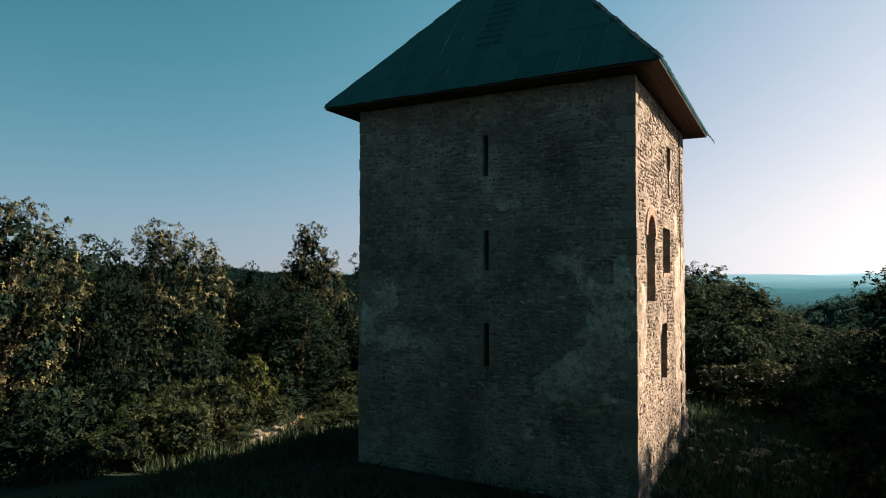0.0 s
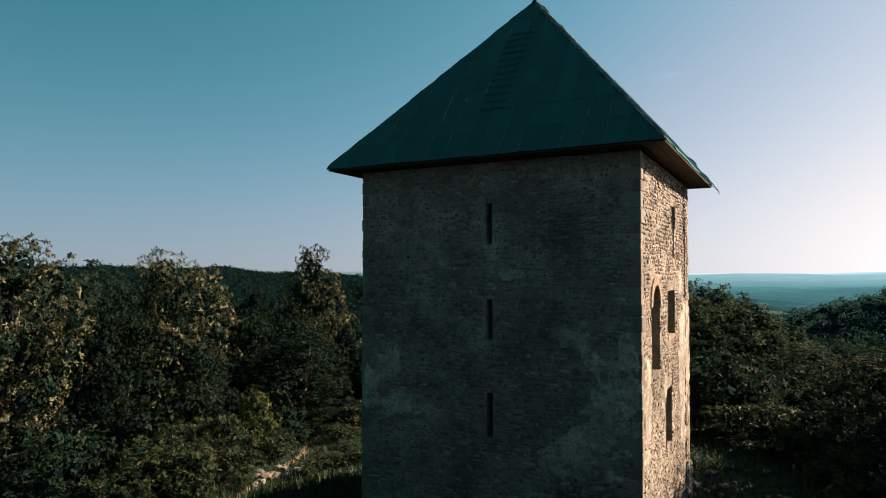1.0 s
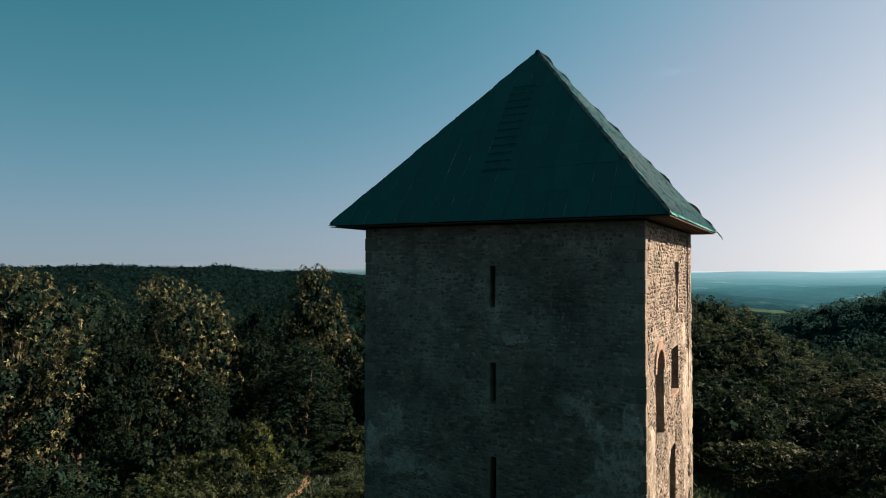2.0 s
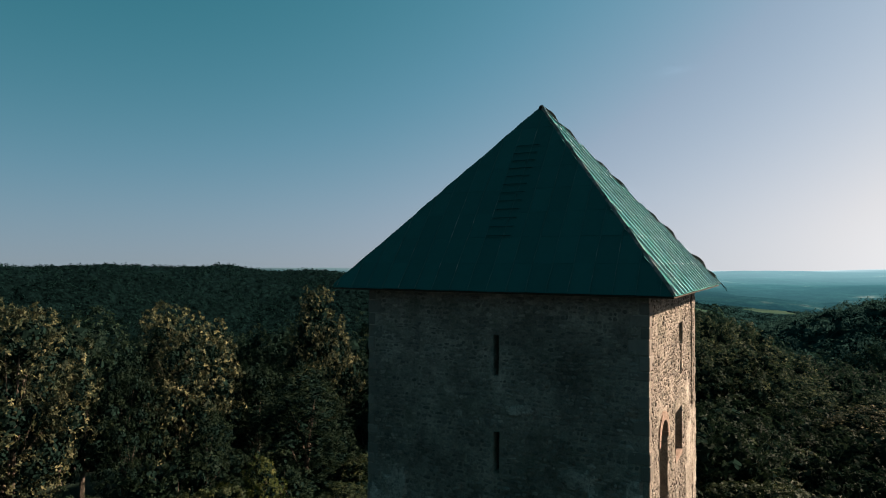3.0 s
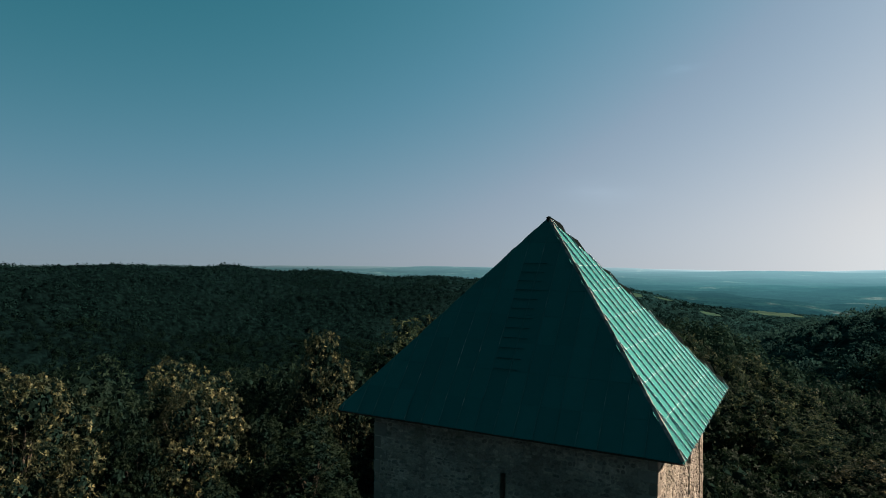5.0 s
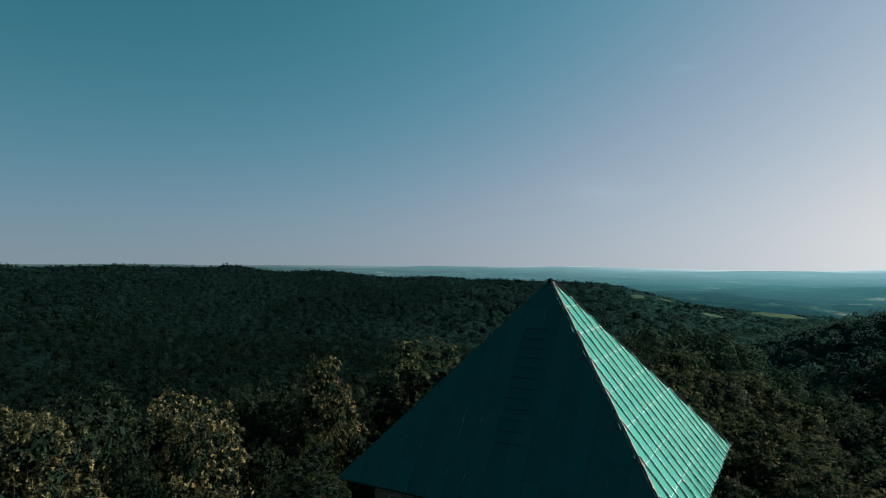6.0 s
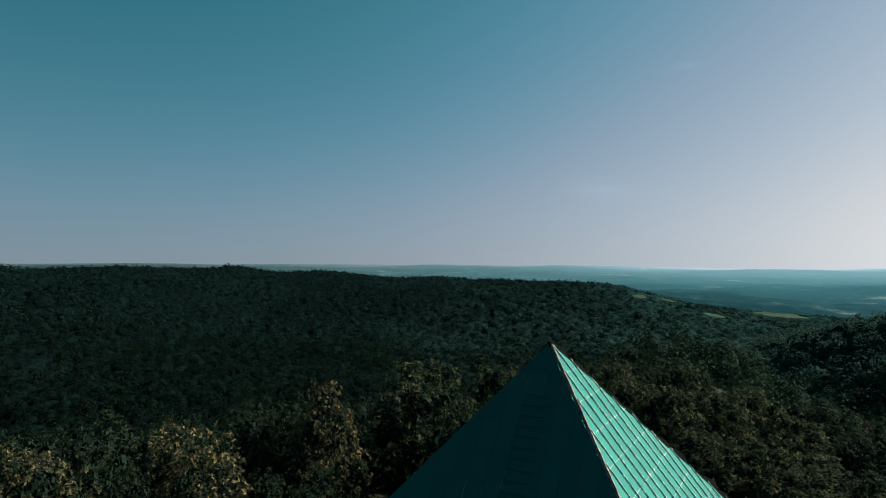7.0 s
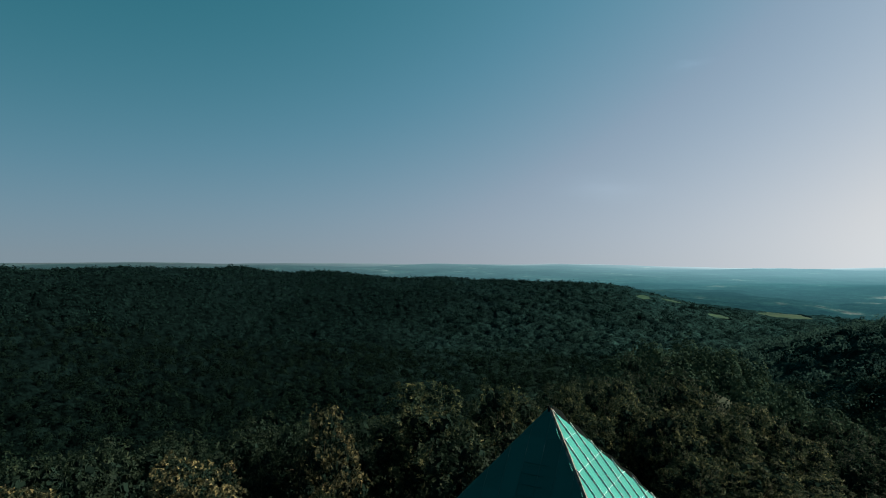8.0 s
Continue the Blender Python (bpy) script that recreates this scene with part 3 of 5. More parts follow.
leafy_woods("woods_crowns", "dull green haze-tinted tree crowns of the facing hill", 250, 620, 6.6, 4.4, 11, 80, 0.95, HILL_LEAF, -16, 13, 43, closed)
leafy_woods("woods_crowns", "blue-green haze-tinted tree crowns of the farther woods", 610, 1150, 8.2, 5.6, 10, 32, 1.7, FAR_LEAF, -14, 74, 42, closed)
FIELD = Net("pale_meadow", 0.95, spec=0.05)
FIELD.color(FIELD.ramp(FIELD.noise(0.05, 4, 0.6, world_space=True), [(0.40, (0.010, 0.036, 0.024)), (0.6, (0.019, 0.048, 0.028))]))
for az, d, a, b in FIELDS:
    t = radians(az)
    cx, cy = -d * math.sin(t), d * math.cos(t)
    ring = [(math.cos(q) * (1 - 0.16 * math.sin(3 * q + d) - 0.1 * math.sin(5 * q + az)), math.sin(q) * (1 - 0.14 * math.cos(2 * q + d) - 0.08 * math.sin(7 * q))) for q in (i * math.pi / 20 for i in range(40))]
    fv = [(cx, cy, float(land(cx, cy)) + 7.5)] + [(cx + a * u * q, cy + b * v * q, float(land(cx + a * u * q, cy + b * v * q)) + 7.5) for q in (0.5, 0.96) for u, v in ring]
    ff = [(0, 1 + i, 1 + (i + 1) % 40) for i in range(40)] + [(1 + i, 41 + i, 41 + (i + 1) % 40, 1 + (i + 1) % 40) for i in range(40)]
    tagged(new("field", mesh_of("field", fv, ff, FIELD.m)), "pale green meadow clearing in the valley woods", "field", kind="structure")
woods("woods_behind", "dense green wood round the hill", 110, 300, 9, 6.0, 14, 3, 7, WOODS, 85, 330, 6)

# ---- the tower ----
SW, SE, NE, NW = (-12.76, 18.35), (-3.155, 18.35), (-2.93, 27.9), (-12.72, 27.7)
WALL_BASE, WALL_TOP, WALL_THICK = -0.6, 13.02, 1.3
tower = thing("tower", "square medieval rubble-stone tower with a green tin roof", "tower", pose(0, 0, 0))


class Face:
    """One outer wall face: u runs along it, v is the height, d stands out from it."""

    def __init__(self, a, b):
        self.a, d = Vector((*a, 0)), Vector((b[0] - a[0], b[1] - a[1], 0))
        self.length, self.dir = d.length, d.normalized()
        self.out = Vector((self.dir.y, -self.dir.x, 0))

    def at(self, u, v, d=0.0):
        p = self.a + self.dir * u + self.out * d
        return (p.x, p.y, v)

    def frame_at(self, u, v, d=0.0):
        m = Matrix((self.dir, self.out, Vector((0, 0, 1)))).transposed().to_4x4()
        return Matrix.Translation(self.at(u, v, d)) @ m


def lines(a, b, step, extra):
    n = max(1, int((b - a) / step))
    base = [a + (b - a) * i / n for i in range(n + 1)]
    base = [x for x in base if all(abs(x - e) > step * 0.3 for e in extra) or x in (a, b)]
    return np.array(sorted(set(base + [e for e in extra if a < e < b])))


def blobs_mask(u, v, blobs, seed):
    """How far plaster covers the stones, 0 to 1, round the given patches."""
    m = np.full(np.shape(u), -0.4)
    for bu, bv, ru, rv in blobs:
        m = np.maximum(m, 1.25 - np.sqrt(((u - bu) / ru) ** 2 + ((v - bv) / rv) ** 2))
    m = m + 0.75 * fractal(u, v, 0.9, seed, 5) + 0.45 * fractal(u, v, 0.22, seed + 5, 3)
    return smoothstep(0.25, 0.5, m)


def wall_mesh(name, face, openings, blobs, step, seed):
    us = lines(0, face.length, step, [o[0] for o in openings] + [o[1] for o in openings])
    vs = lines(WALL_BASE, WALL_TOP, step, [o[2] for o in openings] + [o[3] for o in openings])
    U, V = np.meshgrid(us, vs, indexing="ij")
    hold = np.minimum(smoothstep(0, 0.15, U), smoothstep(face.length, face.length - 0.15, U))
    D = hold * (0.055 * blobs_mask(U, V, blobs, seed) + 0.030 * fractal(U, V, 0.5, seed + 9, 4) - 0.004)
    verts = [face.at(u, v, d) for u, v, d in zip(U.ravel(), V.ravel(), D.ravel())]
    nu, nv = len(us), len(vs)
    faces, n = [], len(verts)
    inside = lambda u, v: any(o[0] < u < o[1] and o[2] < v < o[3] for o in openings)
    for i in range(nu - 1):
        for j in range(nv - 1):
            if not inside((us[i] + us[i + 1]) / 2, (vs[j] + vs[j + 1]) / 2):
                k = i * nv + j
                faces.append((k, k + nv, k + nv + 1, k + 1))
    cu, cv = sorted({0.0, face.length, *[o[0] for o in openings], *[o[1] for o in openings]}), sorted({WALL_BASE, WALL_TOP, *[o[2] for o in openings], *[o[3] for o in openings]})
    for i in range(len(cu) - 1):        # the inner side
        for j in range(len(cv) - 1):
            if not inside((cu[i] + cu[i + 1]) / 2, (cv[j] + cv[j + 1]) / 2):
                k = len(verts)
                verts += [face.at(cu[i], cv[j], -WALL_THICK), face.at(cu[i], cv[j + 1], -WALL_THICK), face.at(cu[i + 1], cv[j + 1], -WALL_THICK), face.at(cu[i + 1], cv[j], -WALL_THICK)]
                faces.append((k, k + 1, k + 2, k + 3))
    for u0, u1, v0, v1 in openings:     # the reveals
        ring = [(u0, v0), (u1, v0), (u1, v1), (u0, v1)]
        for (ua, va), (ub, vb) in zip(ring, ring[1:] + ring[:1]):
            k = len(verts)
            verts += [face.at(ua, va, 0.02), face.at(ub, vb, 0.02), face.at(ub, vb, -WALL_THICK), face.at(ua, va, -WALL_THICK)]
            faces.append((k, k + 1, k + 2, k + 3))
    me = mesh_of(name, verts, faces, MORTAR)
    me.materials.append(PLASTER)
    cover = blobs_mask(U, V, blobs, seed).ravel() if blobs else None
    if blobs:
        index = [0] * len(faces)
        for f, q in enumerate(faces):
            if q[0] < n and sum(cover[i] for i in q) > 2.2:
                index[f] = 1
        me.polygons.foreach_set("material_index", index)
    return me


def stone_shape(g):
    """A rough many-cornered stone of about unit width and height, its face a little proud."""
    n = 7
    ang = [2 * math.pi * (k + g.uniform(-0.28, 0.28)) / n for k in range(n)]
    out = []
    for a in ang:
        k = g.uniform(0.86, 1.08) / max(abs(math.cos(a)), abs(math.sin(a))) ** 0.75
        out.append((0.5 * k * math.cos(a), 0.5 * k * math.sin(a)))
    back = [(x, -0.04, z) for x, z in out]
    front = [(x * g.uniform(0.8, 0.95), g.uniform(0.006, 0.024), z * g.uniform(0.78, 0.95)) for x, z in out]
    return np.array(back + front + [(g.uniform(-0.15, 0.15), g.uniform(0.018, 0.038), g.uniform(-0.15, 0.15))])


STONE_FACES = [(k, 7 + k, 7 + (k + 1) % 7, (k + 1) % 7) for k in range(7)] + [(7 + k, 14, 7 + (k + 1) % 7) for k in range(7)]
shape_rng = np.random.default_rng(11)
STONE_SHAPES = [stone_shape(shape_rng) for _ in range(14)]
STONE_MESHES = [mesh_of("stone", s, STONE_FACES, STONE) for s in STONE_SHAPES]


def stones_of(face, wall, openings, blobs, seed, single, margin=0.32):
    """Rubble stones in rough courses; those inside the stretch `single` are objects of their own."""
    g = np.random.default_rng(seed)
    v, out, count = WALL_BASE + 0.02, [], 0
    while v < WALL_TOP - 0.1:
        h = g.uniform(0.07, 0.15)
        u = margin + g.uniform(-0.1, 0.1)
        while u < face.length - margin:
            w = min(g.uniform(0.09, 0.22) if g.random() < 0.75 else g.uniform(0.22, 0.38), face.length - margin - u + 0.05)
            cu, cv = u + w / 2, v + h / 2 + 0.09 * float(fractal(u, v, 1.3, seed + 3, 3)) + g.uniform(-0.02, 0.02)
            hh = h * g.uniform(0.7, 1.2)
            near_hole = any(o[0] - w / 2 - 0.01 < cu < o[1] + w / 2 + 0.01 and o[2] - hh / 2 < cv < o[3] + hh / 2 for o in openings)
            cover = float(blobs_mask(np.array(cu), np.array(cv), blobs, seed - 50))
            if w > 0.085 and not near_hole and g.random() > cover * 0.97 and g.random() > 0.10:
                out.append((cu, cv, w * 0.98, hh * 1.0, g.integers(0, 14), g.uniform(-0.014, 0.010), g.uniform(-14, 14), g.uniform(0.8, 1.7)))
            u += w + 0.012
        v += h + 0.012
    V, F, off = [], [], 0
    for cu, cv, w, h, k, d, turn, deep in out:
        if count < 300 and single[0] < cu < single[1] and single[2] < cv < single[3]:
            m = face.frame_at(cu, cv, d) @ pose(0, 0, 0, 0, turn, 0) @ Matrix.Diagonal((w, deep, h, 1))
            part("stone", STONE_MESHES[k], wall, place=m)
            count += 1
            continue
        s = STONE_SHAPES[k] * (w, deep, h)
        c, sn = math.cos(radians(turn)), math.sin(radians(turn))
        x, z = s[:, 0] * c + s[:, 2] * sn, -s[:, 0] * sn + s[:, 2] * c
        base, di, no = np.array(face.at(cu, cv, d)), np.array(face.dir), np.array(face.out)
        V.append(base + x[:, None] * di + s[:, 1:2] * no + z[:, None] * np.array((0, 0, 1)))
        F += [tuple(i + off for i in f) for f in STONE_FACES]
        off += 15
    joined = part("stonework", mesh_of("stonework", np.concatenate(V), F, STONE), wall, "rough rubble stones laid in uneven courses")
    joined["kind"] = "stuff"


SOUTH, EAST, NORTH, WEST = Face(SW, SE), Face(SE, NE), Face(NE, NW), Face(NW, SW)
sx = lambda x: x - SW[0]
ey = lambda y: y - SE[1]
SLITS = [(sx(-7.945), sx(-7.755), 10.38, 11.70), (sx(-7.935), sx(-7.735), 7.34, 8.63), (sx(-7.935), sx(-7.725), 4.26, 5.66)]
SOUTH_PATCHES = [(sx(-4.1), 5.6, 1.0, 1.7), (sx(-5.2), 4.2, 1.1, 0.8), (sx(-3.6), 7.2, 0.5, 0.9), (sx(-5.1), 7.5, 0.55, 0.35), (sx(-11.6), 6.5, 0.5, 0.7), (sx(-11.1), 4.9, 1.0, 0.4), (sx(-12.4), 5.3, 0.35, 0.8), (sx(-7.0), 9.4, 0.5, 0.2), (sx(-8.7), 7.7, 0.3, 0.35)]
DOOR = (ey(19.82), ey(21.15), 6.36, 9.10)
EAST_HOLES = [DOOR, (ey(22.75), ey(24.2), 7.14, 8.84), (ey(23.95), ey(24.2), 10.0, 11.05), (ey(23.75), ey(24.45), 11.05, 11.87), (ey(22.25), ey(23.35), 3.55, 5.5)]
EAST_PATCHES = [(ey(26.3), 6.0, 1.5, 3.0), (ey(18.95), 6.0, 0.6, 2.3), (ey(21.9), 5.6, 0.5, 0.8)]
wall_s = part("wall", wall_mesh("south_wall", SOUTH, SLITS, SOUTH_PATCHES, 0.09, 100), tower, "shaded rubble wall with three arrow slits and patches of old plaster")
wall_e = part("wall", wall_mesh("east_wall", EAST, EAST_HOLES, EAST_PATCHES, 0.09, 200), tower, "sunlit rubble wall with an arched doorway and tall openings")
wall_n = part("wall", wall_mesh("north_wall", NORTH, [], [], 0.3, 300), tower)
wall_w = part("wall", wall_mesh("west_wall", WEST, [], [], 0.3, 400), tower)


def quoins(face_a, end_a, face_b, end_b, seed):
    """Dressed corner blocks, long and short in turn; face_a ends where face_b begins."""
    g = np.random.default_rng(seed)
    z, i = 2.3, 0
    corner = Vector(face_a.at(end_a, 0))
    while z < WALL_TOP - 0.3:
        h = g.uniform(0.28, 0.48)
        la, lb = (g.uniform(0.42, 0.6), g.uniform(0.22, 0.3)) if i % 2 else (g.uniform(0.22, 0.3), g.uniform(0.42, 0.6))
        sa = -face_a.dir if end_a > 0 else face_a.dir
        sb = face_b.dir if end_b == 0 else -face_b.dir
        p = 0.018 + g.uniform(-0.012, 0.014)
        bm = bmesh.new()
        base = corner + face_a.out * p + face_b.out * p
        pts = [base, base + sa * (la + p), base + sa * (la + p) + sb * 0.2, base + sa * 0.2 + sb * (lb + p), base + sb * (lb + p)]
        lo = [bm.verts.new((q.x, q.y, z + g.uniform(0, 0.012))) for q in pts]
        hi = [bm.verts.new((q.x, q.y, z + h - 0.02 + g.uniform(-0.01, 0.0))) for q in pts]
        bm.faces.new(lo), bm.faces.new(hi[::-1])
        for k in range(5):
            bm.faces.new((lo[k], hi[k], hi[(k + 1) % 5], lo[(k + 1) % 5]))
        bmesh.ops.recalc_face_normals(bm, faces=bm.faces)
        bmesh.ops.bevel(bm, geom=bm.edges[:], offset=0.018, segments=1, affect="EDGES")
        me = bpy.data.meshes.new("quoin")
        bm.to_mesh(me)
        bm.free()
        me.materials.append(QUOIN)
        if g.random() < 0.75:
            part("quoin", me, tower)
        z += h
        i += 1


quoins(SOUTH, SOUTH.length, EAST, 0, 5)
quoins(SOUTH, 0, WEST, WEST.length, 6)
quoins(EAST, EAST.length, NORTH, 0, 7)


def arch(face, hole, parent):
    """Brick voussoirs over the doorway and the masonry between them and its square head."""
    u0, u1, _, v1 = hole
    mid, rad = (u0 + u1) / 2, (u1 - u0) / 2
    spring, n = v1 - rad, 13
    verts, faces = [], []
    arc = [(mid - rad * math.cos(math.pi * i / 24), spring + rad * math.sin(math.pi * i / 24)) for i in range(25)]
    for i in range(24):                                  # spandrels and the round soffit
        k = len(verts)
        a, b = arc[i], arc[i + 1]
        verts += [face.at(*a, 0.02), face.at(*b, 0.02), face.at(b[0], v1, 0.02), face.at(a[0], v1, 0.02), face.at(*a, -0.6), face.at(*b, -0.6)]
        faces += [(k, k + 1, k + 2, k + 3), (k, k + 4, k + 5, k + 1)]
    part("door_head", mesh_of("door_head", verts, faces, MORTAR), parent)
    for i in range(n):
        t0, t1 = math.pi * (i + 0.06) / n, math.pi * (i + 0.94) / n
        p = []
        for d in (-0.12, 0.06):
            for r, t in ((rad, t0), (rad + 0.27, t0), (rad + 0.27, t1), (rad, t1)):
                p.append(face.at(mid - r * math.cos(t), spring + r * math.sin(t), d))
        part("brick", mesh_of("brick", p, [(0, 1, 2, 3), (7, 6, 5, 4), (0, 4, 5, 1), (1, 5, 6, 2), (2, 6, 7, 3), (3, 7, 4, 0)], BRICK), parent)


arch(EAST, DOOR, wall_e)


def brick_sill(face, hole, parent):
    u0, u1, v0, _ = hole
    for i in range(6):
        a, b = u0 + (u1 - u0) * i / 6 + 0.01, u0 + (u1 - u0) * (i + 1) / 6 - 0.01
        p = [face.at(u, v, d) for d in (-0.5, 0.03) for u, v in ((a, v0 - 0.01), (b, v0 - 0.01), (b, v0 + 0.11), (a, v0 + 0.11))]
        part("brick", mesh_of("brick", p, [(0, 1, 2, 3), (7, 6, 5, 4), (0, 4, 5, 1), (1, 5, 6, 2), (2, 6, 7, 3), (3, 7, 4, 0)], BRICK), parent)


brick_sill(EAST, EAST_HOLES[1], wall_e)


def footing():
    """The broken, bulging plinth along the sunlit side."""
    nu, nv = 110, 34
    us, vs = np.linspace(0.0, EAST.length + 0.35, nu), np.linspace(-0.9, 2.35, nv)
    U, V = np.meshgrid(us, vs, indexing="ij")
    top = 0.9 + 0.7 * fractal(U, U * 0, 2.2, 41, 3) + 0.9 * smoothstep(5.5, 9.0, U) + 1.1 * smoothstep(1.2, 0.0, U)
    D = 0.62 * smoothstep(0, 1.3, top - V) * (0.55 + 0.55 * fractal(U, V, 1.1, 43, 4)) + 0.20 * fractal(U, V, 0.45, 47, 4) * smoothstep(0, 0.5, top - V) - 0.12 * smoothstep(0.25, -0.1, top - V)
    D *= smoothstep(-0.1, 0.7, U)
    D[-1], U[-1] = -0.3, U[-2] + 0.04
    verts = [EAST.at(u, v, d) for u, v, d in zip(U.ravel(), V.ravel(), D.ravel())]
    faces = [(i * nv + j, (i + 1) * nv + j, (i + 1) * nv + j + 1, i * nv + j + 1) for i in range(nu - 1) for j in range(nv - 1)]
    part("footing", mesh_of("footing", verts, faces, ROCK), tower, "crumbling grey stone plinth bulging from the wall base")


footing()

# ---- the roof ----
APEX = Vector((-7.95, 23.05, 20.1))
E_SW, E_SE, E_NE, E_NW = Vector((-13.78, 17.6, 13.18)), Vector((-2.36, 17.52, 13.18)), Vector((-2.05, 28.8, 13.18)), Vector((-13.7, 28.6, 13.18))
roof = part("roof", None, tower, "steep green tin pyramid roof with standing seams")


def clip(poly, tri):
    """The part of a convex polygon inside a counter-clockwise triangle, in the plane."""
    for (ax, ay), (bx, by) in zip(tri, tri[1:] + tri[:1]):
        out = []
        side = lambda p: (bx - ax) * (p[1] - ay) - (by - ay) * (p[0] - ax)
        for p, q in zip(poly, poly[1:] + poly[:1]):
            sp, sq = side(p), side(q)
            if sp >= 0:
                out.append(p)
            if sp * sq < 0:
                t = sp / (sp - sq)
                out.append((p[0] + (q[0] - p[0]) * t, p[1] + (q[1] - p[1]) * t))
        poly = out
        if len(poly) < 3:
            return []
    return poly


def bar(points, normal, half, high):
    """A strip of small box section along a line of points."""
    verts, faces = [], []
    for i, p in enumerate(points):
        q = points[min(i + 1, len(points) - 1)] - points[max(i - 1, 0)]
        side = q.normalized().cross(normal).normalized() * half
        verts += [p - side, p + side, p + side * 0.8 + normal * high, p - side * 0.8 + normal * high]
        if i:
            k = (i - 1) * 4
            faces += [(k + a, k + b, k + 4 + b, k + 4 + a) for a, b in ((0, 1), (1, 2), (2, 3), (3, 0))]
    faces += [(0, 1, 2, 3), tuple(len(verts) - 4 + i for i in (3, 2, 1, 0))]
    return verts, faces


def roof_face(p, q, seed, spacing, seam_high, label, bare, cross=0.012, broad=0.007):
    g = np.random.default_rng(seed)
    e = (q - p).normalized()
    length = (q - p).length
    ua = (APEX - p).dot(e)
    foot = p + e * ua
    s = (APEX - foot).normalized()
    high = (APEX - foot).length
    n = e.cross(s).normalized()
    at = lambda u, w, d=0.0: p + e * u + s * w + n * d
    tri = [(0.0, 0.0), (length, 0.0), (ua, high)]
    side = part("roof_slope", mesh_of("roof_deck", [at(*t, -0.045) for t in tri] + [at(*t, -0.12) for t in tri], [(0, 1, 2), (5, 4, 3), (0, 3, 4, 1), (1, 4, 5, 2), (2, 5, 3, 0)], SOFFIT), roof, label)
    cols = [i * spacing + 0.18 for i in range(-1, int(length / spacing) + 2)]
    rows = [-0.06] + [high * (1 - k) for k in (0.885, 0.762, 0.64, 0.515, 0.392, 0.268, 0.143, 0.03)] + [high]
    tri_out = [(-0.05, -0.06), (length + 0.05, -0.06), (ua, high + 0.03)]
    for i in range(len(cols) - 1):
        for j in range(len(rows) - 1):
            poly = clip([(cols[i], rows[j]), (cols[i + 1], rows[j]), (cols[i + 1], rows[j + 1]), (cols[i], rows[j + 1])], tri_out)
            if len(poly) < 3:
                continue
            lift = [0.012 + g.uniform(0, 0.012) for _ in poly]
            if j == 0:
                lift = [d - (0.03 + g.uniform(0, 0.03)) * (w < 0) for d, (u, w) in zip(lift, poly)]
            m = len(poly)
            verts = [at(u, w, d) for (u, w), d in zip(poly, lift)] + [at(u, w, d - 0.010) for (u, w), d in zip(poly, lift)]
            faces = [tuple(range(m)), tuple(range(2 * m - 1, m - 1, -1))] + [(k, k + m, (k + 1) % m + m, (k + 1) % m) for k in range(m)]
            part("tin_sheet", mesh_of("tin_sheet", verts, faces, SHEET), side)
    for u in cols:
        if not 0.1 < u < length - 0.1:
            continue
        top = high * (u / ua if u < ua else (length - u) / (length - ua))
        steps = max(2, int(top / 0.45))
        pts = [at(u + g.normal(0, 0.007), -0.06 + (top + 0.04) * k / steps, 0.016) for k in range(steps + 1)]
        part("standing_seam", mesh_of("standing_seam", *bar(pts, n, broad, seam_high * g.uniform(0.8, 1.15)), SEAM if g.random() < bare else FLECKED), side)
        fold = side.children[-1].data
        fold.materials.append(STEP_IRON_AND_FLANK)     # the fold's flanks, coloured dark for their shade; its crest keeps the pale tin
        for f in fold.polygons:
            f.material_index = 0 if f.normal.dot(n) > 0.8 else 1
    for w in rows[1:-1]:
        l, r = ua * w / high + 0.05, length - (length - ua) * w / high - 0.05
        steps = max(2, int((r - l) / 0.3))
        pts = [at(l + (r - l) * k / steps, w + g.normal(0, 0.005), 0.018) for k in range(steps + 1)]
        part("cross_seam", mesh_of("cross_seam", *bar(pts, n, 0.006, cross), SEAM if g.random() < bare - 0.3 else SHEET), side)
    return at, side, n


# lit slope's seams all pale, shaded slope's dull: the light is in their colour
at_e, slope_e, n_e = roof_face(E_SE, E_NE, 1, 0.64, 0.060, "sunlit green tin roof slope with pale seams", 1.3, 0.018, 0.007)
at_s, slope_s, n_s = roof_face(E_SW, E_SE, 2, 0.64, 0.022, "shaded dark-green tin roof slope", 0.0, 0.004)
at_n, slope_n, n_n = roof_face(E_NE, E_NW, 3, 0.64, 0.030, "green tin roof slope", 0.5)
at_w, slope_w, n_w = roof_face(E_NW, E_SW, 4, 0.64, 0.030, "green tin roof slope", 0.5)


